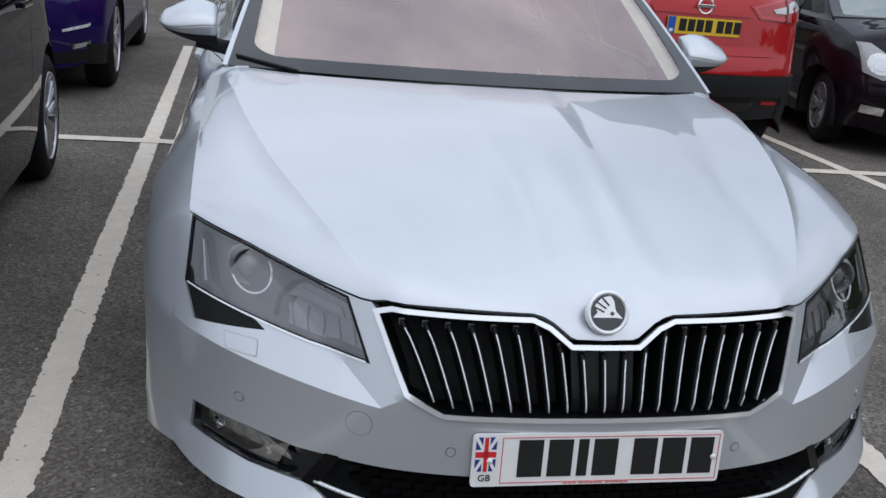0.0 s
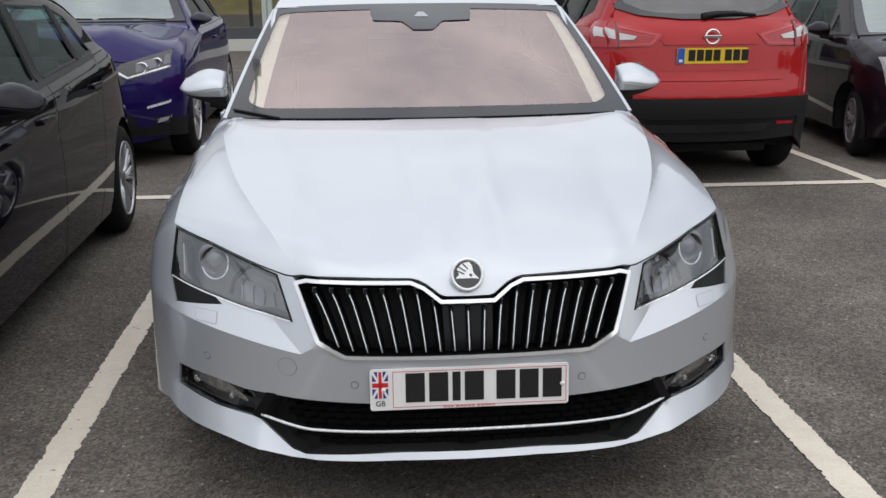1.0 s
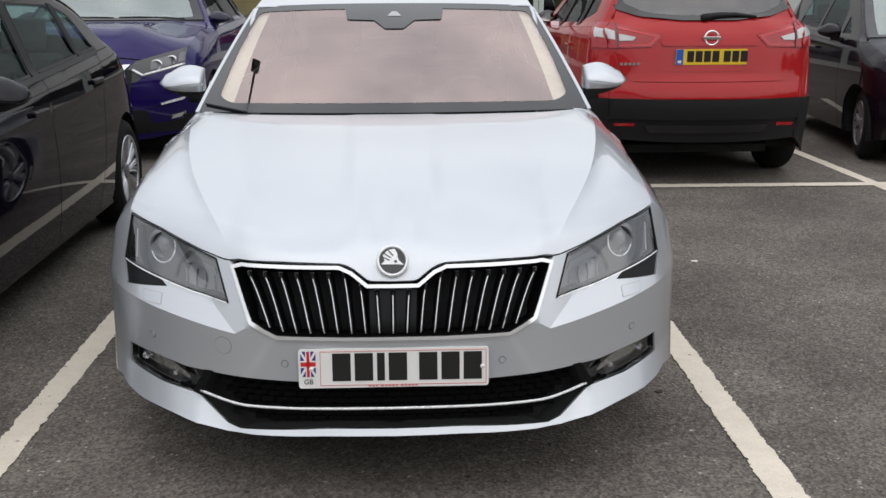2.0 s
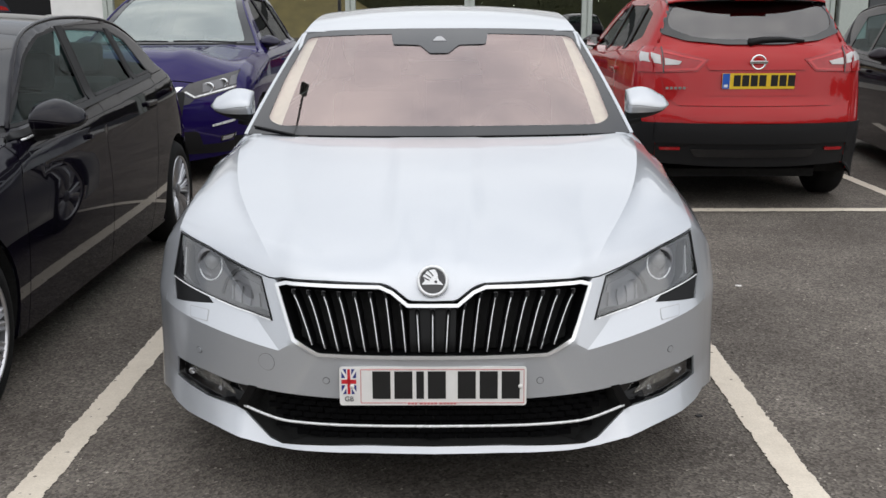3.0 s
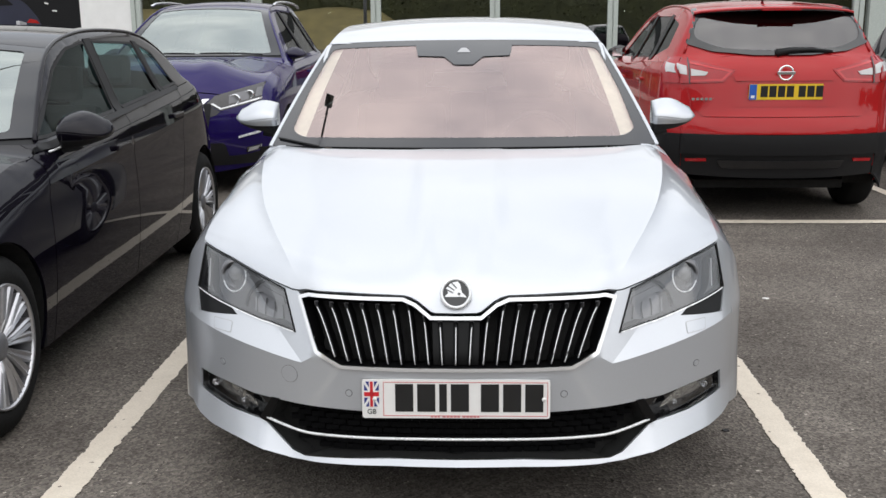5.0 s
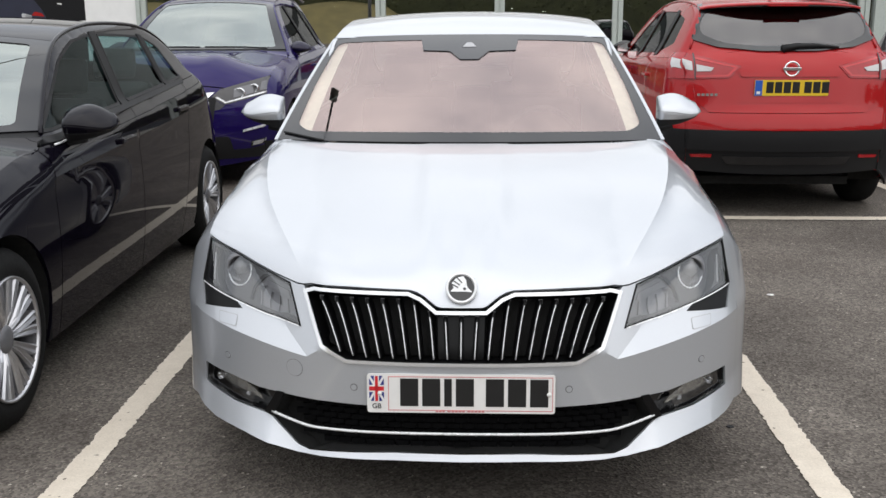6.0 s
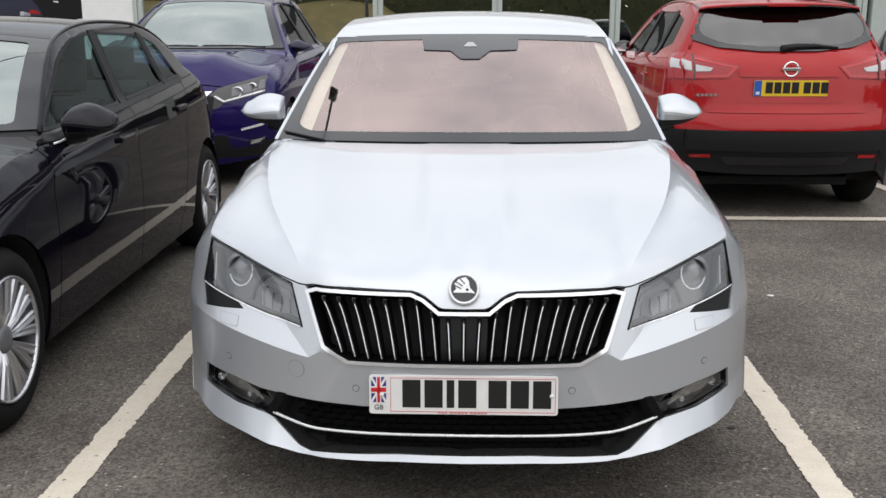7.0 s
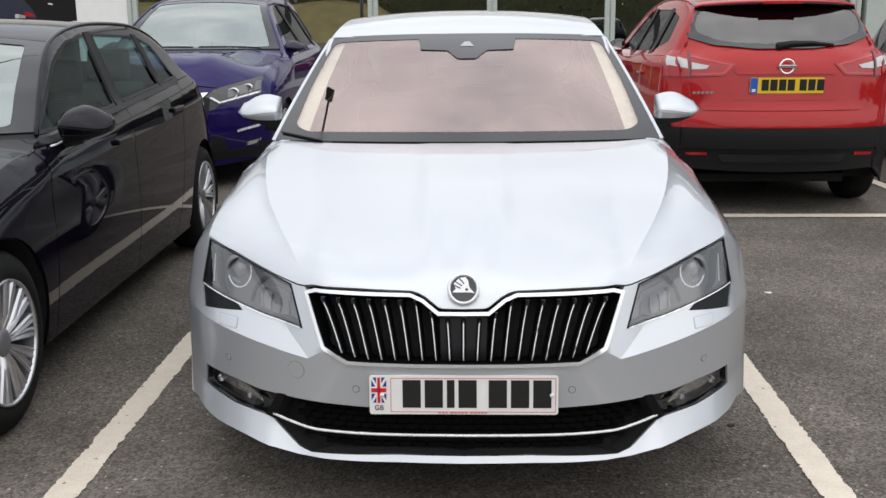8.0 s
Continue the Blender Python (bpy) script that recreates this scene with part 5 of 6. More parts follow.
SUV_RIM = [(0.30, 0.25, 0.28, 0.08), (0.24, 0.5, 0.29, 0.08), (0.28, 0.80, 0.30, 0.08), (0.42, 0.95, 0.22, 0.09), (0.75, 1.03, 0.08, 0.09), (1.15, 1.085, 0.06, 0.07), (1.38, 1.13, 0.06, 0.03), (1.80, 1.36, 0.05, 0.010), (2.12, 1.50, 0.04, 0.010),
           (2.6, 1.565, 0.04, 0.012), (3.2, 1.57, 0.04, 0.012), (3.70, 1.53, 0.05, 0.014), (3.90, 1.45, 0.08, 0.025), (4.05, 1.18, 0.12, 0.05), (4.14, 1.06, 0.13, 0.075), (4.18, 0.80, 0.14, 0.085), (4.22, 0.62, 0.15, 0.085), (4.18, 0.345, 0.13, 0.085)]
SUV_PLAN = [(0.15, 0.84), (0.6, 0.905), (1.0, 0.92), (2.0, 0.915), (3.3, 0.910), (3.9, 0.862), (4.2, 0.790), (4.35, 0.735)]
SUV_WINS = [[(1.70, 1.14), (2.50, 1.15), (2.48, 1.49), (2.26, 1.475), (2.02, 1.36)], [(2.56, 1.15), (3.36, 1.17), (3.28, 1.49), (2.56, 1.50)], [(3.42, 1.175), (3.74, 1.25), (3.66, 1.43), (3.36, 1.48)]]


def suv(name, label, m, mat, rear_mat=None, rails=True, tall=1.0, lift=0.0, ridge=0.0):
    car = thing(name, label, "car", m)
    up = lambda z: z + lift * float(ease((z - 1.14) / 0.30))
    b = Body([(y, up(z), c, r) for y, z, c, r in SUV_RIM], SUV_PLAN, belt=(1.05, 0.025), shoulder=0.05, tumble=0.55, barrel=0.16, low=0.68)
    shell(car, b, mat, (0.86, 3.50), 0.385, 0.35, 0.24, [(1.30, 1.34), (2.50, 2.53), (3.25, 3.50)], [rounded([(y, up(z)) for y, z in w], 0.03) for w in SUV_WINS],
          [(0.28, 0.80), (1.42, 1.15), (2.12, up(1.50)), (3.80, up(1.50)), (4.09, 1.13), (4.22, 0.64)], cladding=0.40, rear_mat=rear_mat, ridge=ridge)
    for sg in (1, -1):
        door_mirror(car, 0.80, 1.66, 1.17, sg, SHADED_BLUE_PAINT if mat is BLUE_PAINT else GLOSS_BLACK, 0.95)
        for post in ([(2.495, 1.128), (2.575, 1.128), (2.575, 1.505), (2.475, 1.50)], [(3.335, 1.150), (3.445, 1.155), (3.375, 1.495), (3.265, 1.505)]):
            patch("pillar_cover", [(y, up(z)) for y, z in post], b.side(sg), BLACK_PLASTIC, car, flip=sg < 0, step=0.05, off=0.004, rim=0.004)
        if not rails:
            continue
        rail = [(sg * 0.60, y, 1.555 + lift + 0.045 * math.sin(math.pi * min(1, max(0, (y - 2.1) / 1.5))) ** 0.5) for y in np.linspace(2.1, 3.6, 12)]
        part("roof_rail", tube(rail, 0.014, 8), SATIN, car, smooth=True)
    cabin(car, 1.5, 3.7, 0.70, 0.3, 1.06)
    for yw in (0.86, 3.50):
        for sg in (1, -1):
            w = wheel(car, sg * 0.895, yw, 0.345, 0.225, sg, 5)
            w.location.z, w.scale = 0.345 * tall, (1, 1, tall)
    return car, b


def blue_suv():
    car, b = suv("sport_utility_car", "violet-blue crossover car facing out with slim headlamps", pose(-2.76, 5.70, 0, 0, 0, 2.0) @ Matrix.Diagonal((1.08, 1.08, 1.0, 1)), BLUE_PAINT, tall=1.08, lift=0.115, ridge=0.030)
    f = end_map(b)
    for sg in (1, -1):
        k = lambda pts: [(sg * x, z) for x, z in pts][::sg]
        hl = thing_child("headlamp", car)
        patch("lamp_housing", k([(0.40, 0.80), (0.50, 0.735), (0.86, 0.83), (0.885, 0.95), (0.85, 0.975), (0.46, 0.865)]), f, SMOKED, hl, step=0.04, off=0.004)
        patch("lamp_reflector", k([(0.56, 0.79), (0.70, 0.825), (0.69, 0.90), (0.56, 0.865)]), f, LAMP_MID, hl, step=0.03, off=0.006)
        patch("lamp_inner", k([(0.74, 0.84), (0.84, 0.86), (0.85, 0.94), (0.75, 0.915)]), f, LAMP_MID, hl, step=0.03, off=0.006)
        for cx, cz, r in ((0.60, 0.825, 0.045), (0.70, 0.862, 0.036)):
            y = float(f(np.array([sg * cx]), np.array([cz]))[0, 1])
            bm = lathe([(0.03, r + 0.004), (-0.012, r), (-0.008, r - 0.008), (0.012, r * 0.4), (0.012, 0.0005)], 20, "y")
            bmesh.ops.transform(bm, matrix=pose(sg * cx, y, cz), verts=bm.verts)
            part("projector", bm, REFLECTOR, hl, smooth=True)
        patch("light_strip", k([(0.43, 0.795), (0.50, 0.745), (0.85, 0.838), (0.875, 0.94), (0.86, 0.945), (0.842, 0.85), (0.505, 0.758), (0.445, 0.802)]), f, BRIGHT, hl, step=0.03, off=0.012)
        patch("chrome_trim", k([(0.62, 0.495), (0.87, 0.555), (0.885, 0.60), (0.87, 0.60), (0.85, 0.57), (0.62, 0.512)]), f, BRIGHT, car, step=0.04, off=0.010)
        patch("fog_recess", k([(0.665, 0.362), (0.865, 0.412), (0.87, 0.452), (0.675, 0.408)]), f, GLOSS_BLACK, car, step=0.05, off=0.006)
        patch("fog_lamp", k([(0.675, 0.372), (0.745, 0.389), (0.765, 0.420), (0.69, 0.404)]), f, LAMP_LIGHT, car, step=0.04, off=0.010)
        for i in range(3):
            patch("running_light", k([(0.765 + 0.031 * i, 0.402 + 0.008 * i), (0.785 + 0.031 * i, 0.407 + 0.008 * i), (0.792 + 0.031 * i, 0.432 + 0.008 * i), (0.773 + 0.031 * i, 0.427 + 0.008 * i)]), f, LAMP_LIGHT, car, step=0.03, off=0.010)
    for sg in (1, -1):
        patch("lamp_surround", [(sg * x, z) for x, z in [(0.36, 0.80), (0.30, 0.66), (0.46, 0.695), (0.50, 0.728), (0.40, 0.795)]][::sg], f, LAMP_GREY, car, step=0.03, off=0.003)
    patch("lower_apron", [(-0.84, 0.262), (0.84, 0.262), (0.875, 0.392), (0.66, 0.345), (0.0, 0.32), (-0.66, 0.345), (-0.875, 0.392)], f, BLACK_PLASTIC, car, step=0.04, off=0.004)
    gr = patch("grille", rounded([(-0.40, 0.52), (0.40, 0.52), (0.44, 0.80), (-0.44, 0.80)], 0.03), f, BLACK_PLASTIC, car, step=0.05, off=0.005)
    patch("grille_chrome", [(-0.42, 0.84), (-0.16, 0.56), (0.16, 0.56), (0.42, 0.84), (0.37, 0.84), (0.13, 0.60), (-0.13, 0.60), (-0.37, 0.84)], f, CHROME, gr, step=0.04, off=0.016)
    patch("lower_grille", rounded([(-0.55, 0.30), (0.55, 0.30), (0.52, 0.46), (-0.52, 0.46)], 0.03), f, BLACK_PLASTIC, car, step=0.05, off=0.006)
    for pts in ([(-0.55, -0.035), (0.0, -0.075)], [(0.05, -0.07), (0.62, -0.035)]):
        s0 = b.at(1.42, 1.15)
        line = [tuple(b.top(np.array([pts[0][0] + (pts[1][0] - pts[0][0]) * k / 6]), np.array([s0 + pts[0][1] + (pts[1][1] - pts[0][1]) * k / 6]))[0] + np.array((0, -0.015, 0.02))) for k in range(7)]
        part("wiper", tube(line, 0.009, 6), BLACK_PLASTIC, car)


def red_suv():
    car, b = suv("sport_utility_car", "red crossover car seen from behind, yellow plate", pose(2.20, 8.90, 0, 0, 0, 180.0), RED_PAINT, RED_PAINT, False)
    f = end_map(b, True)
    rear = lambda a, z: f(-a, z)               # x as seen from behind
    rk = dict(step=0.025)
    pane = rounded([(-0.66, 1.28), (-0.655, 1.40), (-0.60, 1.50), (-0.35, 1.535), (0.35, 1.535), (0.60, 1.50), (0.655, 1.40), (0.66, 1.28), (0.48, 1.222), (0.2, 1.195), (-0.2, 1.195), (-0.48, 1.222)][::-1], 0.03)
    glass_pane = patch("tailgate_window", pane, rear, REAR_GLASS, car, off=0.010, flip=False, rim=0.008, **rk)
    inner = rounded([(-0.590, 1.315), (-0.595, 1.40), (-0.545, 1.475), (-0.35, 1.500), (0.35, 1.500), (0.545, 1.475), (0.595, 1.40), (0.590, 1.315), (0.44, 1.252), (0.2, 1.228), (-0.2, 1.228), (-0.44, 1.252)][::-1], 0.05)
    patch("glass_border", pane, rear, GLOSS_BLACK, glass_pane, holes=[inner], off=0.0125, rim=0.001, **rk)
    for sg in (1, -1):
        k = lambda pts: [(sg * x, z) for x, z in pts][::-sg]
        patch("side_fin", k([(0.688, 1.30), (0.672, 1.41), (0.625, 1.505), (0.54, 1.528), (0.612, 1.44), (0.652, 1.30)]), rear, GLOSS_BLACK, car, off=0.022, rim=0.016, **rk)
        lamp = thing_child("tail_lamp", car)
        patch("lamp_lens", k([(0.715, 1.183), (0.66, 1.168), (0.34, 1.095), (0.42, 1.012), (0.65, 1.004), (0.728, 1.006), (0.735, 1.08), (0.728, 1.14)]), rear, RED_LENS, lamp, off=0.016, **rk)
        patch("lamp_dark", k([(0.645, 1.148), (0.36, 1.088), (0.425, 1.022), (0.645, 1.013), (0.645, 1.026), (0.437, 1.034), (0.386, 1.082), (0.645, 1.134)]), rear, LAMP_STROKE, lamp, off=0.019, rim=0.003, **rk)
        patch("lamp_white", k([(0.730, 1.134), (0.668, 1.116), (0.665, 1.060), (0.733, 1.072)]), rear, WHITE_LENS, lamp, off=0.021, rim=0.006, **rk)
        patch("reversing_lens", k([(0.640, 1.100), (0.525, 1.079), (0.545, 1.056), (0.639, 1.054)]), rear, WHITE_LENS, lamp, off=0.023, rim=0.006, **rk)
        flank = [(3.91, 1.180), (4.040, 1.186), (4.072, 1.140), (4.110, 1.10), (4.136, 1.05), (4.146, 1.006), (4.03, 1.006)]
        patch("side_lens", flank[::-1] if sg > 0 else flank[::-1], b.side(-sg), RED_LENS, lamp, off=0.010, flip=sg > 0, **rk)
        patch("side_white", [(3.992, 1.146), (4.072, 1.132), (4.118, 1.074), (4.05, 1.085)], b.side(-sg), WHITE_LENS, lamp, off=0.015, flip=sg > 0, rim=0.006, **rk)
        patch("lamp_split", k([(0.658, 1.172), (0.650, 1.172), (0.644, 1.000), (0.652, 1.000)]), rear, GLOSS_BLACK, lamp, off=0.0245, rim=0.004, **rk)
        patch("reflector", k([(0.67, 0.463), (0.525, 0.469), (0.525, 0.447), (0.66, 0.443)]), rear, RED_LENS, car, off=0.010, **rk)
    patch("tailgate_panel", [(-0.665, 1.165), (-0.345, 1.10), (-0.43, 1.01), (-0.66, 0.998), (-0.627, 0.833), (-0.554, 0.768), (0.554, 0.768), (0.627, 0.833), (0.66, 0.998), (0.43, 1.01), (0.345, 1.10), (0.665, 1.165), (0.52, 1.185), (0, 1.172), (-0.52, 1.185)], rear, RED_PAINT, car, off=0.010, rim=0.012, **rk)
    rec = patch("plate_recess", rounded([(-0.31, 1.02), (-0.375, 0.84), (0.375, 0.84), (0.31, 1.02)], 0.02), rear, RED_PAINT, car, off=0.014, rim=0.004, **rk)
    patch("handle_bar", [(-0.36, 1.055), (-0.34, 1.02), (0.34, 1.02), (0.36, 1.055)], rear, RED_PAINT, car, off=0.024, rim=0.02, **rk)
    patch("bumper_panel", [(-0.735, 0.76), (-0.735, 0.648), (0.735, 0.648), (0.735, 0.76)], rear, RED_PAINT, car, off=0.008, **rk)
    patch("bumper_step", [(-0.735, 0.644), (-0.735, 0.50), (0.735, 0.50), (0.735, 0.644)], rear, BLACK_PLASTIC, car, off=0.020, **rk)
    for sg in (1, -1):
        patch("bumper_side", [(3.80, 0.644), (4.215, 0.644), (4.205, 0.50), (4.195, 0.40), (4.19, 0.36), (4.15, 0.235), (3.89, 0.235), (3.885, 0.40), (3.85, 0.53)], b.side(sg), BLACK_PLASTIC, car, flip=sg < 0, off=0.012, step=0.025)
    patch("bumper_slot", rounded([(-0.46, 0.46), (-0.42, 0.40), (0.42, 0.40), (0.46, 0.46)], 0.02), rear, GLOSS_BLACK, car, off=0.012, **rk)
    p = lambda x, z, o: tuple(rear(np.array([x]), np.array([z]))[0] + np.array((0, o, 0)))
    x, y, z = p(0, 0.948, 0.030)
    number_plate(pose(x, y, z, 4, 0, 180), PLATE_YELLOW, PLATE_BLUE, car)
    x, y, z = p(0, 1.081, 0.034)
    bd = thing_child("badge", car)
    bd.matrix_basis = pose(x, y, z, 0, 0, 180)
    part("ring", lathe([(0.006, 0.056), (-0.004, 0.055), (-0.004, 0.044), (0.004, 0.043)], 32, "y"), CHROME, bd, smooth=True)
    part("bar", boxes((-0.064, 0.064, -0.007, 0.004, -0.011, 0.011), bevel=0.003), CHROME, bd)
    x, y, z = p(-0.545, 0.896, 0.024)
    part("model_mark", boxes(*[(x - 0.105 + 0.031 * i, x - 0.105 + 0.031 * i + 0.022, y - 0.004, y + 0.002, z - 0.009, z + 0.009) for i in range(7)]), CHROME, car)
    line = [p(-0.05, 1.215, 0.02), p(0.05, 1.235, 0.03), p(0.20, 1.24, 0.03), p(0.36, 1.225, 0.025)]
    part("rear_wiper", tube(line, [0.03, 0.022, 0.016, 0.010], 8), BLACK_PLASTIC, car, smooth=True)
    bm = bmesh.new()
    cols = []
    for q in np.linspace(-1, 1, 13):
        x, y, z = p(0.64 * q, 1.55 - 0.03 * abs(q) ** 2.5, 0.0)
        cols.append([bm.verts.new((x, y + dy, z + dz)) for dy, dz in ((-0.12, 0.006), (0.02, 0.008), (0.20 - 0.06 * q * q, -0.008), (0.212 - 0.06 * q * q, -0.016), (0.206 - 0.06 * q * q, -0.024))])
    under = bmesh.new()
    low = []
    for q in np.linspace(-1, 1, 13):
        x, y, z = p(0.635 * q, 1.55 - 0.03 * abs(q) ** 2.5, 0.0)
        low.append([under.verts.new((x, y + dy, z + dz)) for dy, dz in ((0.205 - 0.06 * q * q, -0.0245), (0.17 - 0.06 * q * q, -0.040), (-0.02, -0.050))])
    for c0, c1 in zip(low, low[1:]):
        for i in range(2):
            under.faces.new((c0[i], c0[i + 1], c1[i + 1], c1[i]))
    for c0, c1 in zip(cols, cols[1:]):
        for i in range(4):
            bm.faces.new((c0[i], c0[i + 1], c1[i + 1], c1[i]))
    sp = part("roof_spoiler", bm, RED_PAINT, car, smooth=True)
    part("spoiler_underside", under, GLOSS_BLACK, sp, smooth=True)
    x, y, z = p(0, 1.55, 0)
    part("stop_lamp", boxes((-0.14, 0.14, y + 0.185, y + 0.2165, z - 0.034, z - 0.0245), bevel=0.002), RED_LENS, car)
    part("roof_aerial", tube([(0, 3.55, 1.60), (0, 3.72, 1.78)], [0.012, 0.005], 8), BLACK_PLASTIC, car)


def plum_mpv():
    car = thing("compact_car", "dark plum compact car facing out beside the red one", "car", pose(4.60, 4.96, 0, 0, 0, -6.0))
    b = Body(rim=[(0.30, 0.22, 0.26, 0.08), (0.24, 0.45, 0.27, 0.08), (0.30, 0.68, 0.28, 0.08), (0.42, 0.85, 0.20, 0.08), (0.65, 0.93, 0.10, 0.08), (0.90, 1.00, 0.06, 0.03), (1.20, 1.16, 0.05, 0.010), (1.55, 1.36, 0.05, 0.010), (1.85, 1.47, 0.04, 0.010),
                  (2.4, 1.51, 0.04, 0.012), (3.0, 1.49, 0.04, 0.012), (3.45, 1.40, 0.05, 0.02), (3.68, 1.10, 0.08, 0.06), (3.78, 0.85, 0.10, 0.06), (3.80, 0.5, 0.12, 0.07), (3.76, 0.26, 0.12, 0.07)],
             plan=[(0.15, 0.76), (0.5, 0.83), (0.9, 0.848), (2.0, 0.848), (3.2, 0.845), (3.6, 0.82), (3.9, 0.76)], belt=(0.95, 0.03), shoulder=0.04, tumble=0.45, barrel=0.2, low=0.62)
    wins = [[(1.62, 1.03), (2.28, 1.05), (2.28, 1.42), (1.98, 1.40), (1.70, 1.25)], [(2.34, 1.05), (3.02, 1.08), (2.98, 1.39), (2.34, 1.43)], [(1.30, 1.03), (1.55, 1.03), (1.56, 1.19)]]
    shell(car, b, PLUM_PAINT, (0.78, 3.28), 0.335, 0.30, 0.20, [(1.28, 1.32), (2.30, 2.32), (3.06, 3.22)], [rounded(w, 0.025) for w in wins],
          [(0.34, 0.75), (0.92, 1.01), (1.85, 1.47), (3.40, 1.42), (3.66, 1.14), (3.80, 0.58)], glazing=CAR_GLASS)
    f = end_map(b)
    for sg in (1, -1):
        k = lambda pts: [(sg * x, z) for x, z in pts][::sg]
        hl = patch("headlamp", k([(0.42, 0.66), (0.60, 0.60), (0.76, 0.66), (0.77, 0.86), (0.66, 0.86)]), f, LAMP_LIGHT, car, step=0.04, off=0.006)
        disc = lambda r: k([(0.615 + r * math.cos(t), 0.715 + r * math.sin(t)) for t in np.linspace(0, 2 * math.pi, 20, endpoint=False)])
        patch("lamp_reflector", disc(0.080), f, BRIGHT, hl, step=0.04, off=0.012)
        patch("bulb_shade", disc(0.050), f, REFLECTOR, hl, step=0.03, off=0.015)
        patch("fog_lamp", k([(0.56, 0.33), (0.70, 0.34), (0.70, 0.40), (0.56, 0.39)]), f, REFLECTOR, car, step=0.04, off=0.006)
        door_mirror(car, 0.85, 1.42, 1.05, sg, PLUM_PAINT, 1.0)
    patch("grille", rounded([(-0.34, 0.62), (0.34, 0.62), (0.40, 0.76), (-0.40, 0.76)], 0.03), f, BLACK_PLASTIC, car, step=0.05, off=0.006)
    patch("lower_grille", rounded([(-0.44, 0.27), (0.44, 0.27), (0.40, 0.42), (-0.40, 0.42)], 0.03), f, BLACK_PLASTIC, car, step=0.05, off=0.006)
    cabin(car, 1.3, 3.4, 0.64, 0.25, 0.96)
    for yw in (0.78, 3.28):
        for sg in (1, -1):
            w = wheel(car, sg * 0.80, yw, 0.30, 0.19, sg, 6, LAMP_MID)
            w.rotation_euler.z = radians(-7) if yw < 1 else 0.0       # the front wheels are turned
    return car


black_hatchback()
blue_suv()
red_suv()
compact = plum_mpv()


# ---- showroom behind ----
SHOW_GLASS = glass("dark_showroom_glass", (0.30, 0.32, 0.30), (1, 1, 1), 0.38)
FRAME_GREY = plain("grey_green_frame", (0.42, 0.46, 0.43), 0.4)
FRAME_DARK = plain("dark_grey_frame", (0.06, 0.065, 0.07), 0.45)
PANEL_WHITE = plain("white_cladding", (0.78, 0.78, 0.77), 0.5, vary=0.05, scale=3.0)
PLINTH = plain("pale_concrete", (0.50, 0.49, 0.45), 0.85, relief=0.002, scale=40.0)
OPENING = plain("dark_print", (0.008, 0.008, 0.009), 0.6)
OPENING.node_tree.nodes["Principled BSDF"].inputs["Specular IOR Level"].default_value = 0.2
INNER = plain("dim_interior", (0.10, 0.10, 0.09), 0.8)


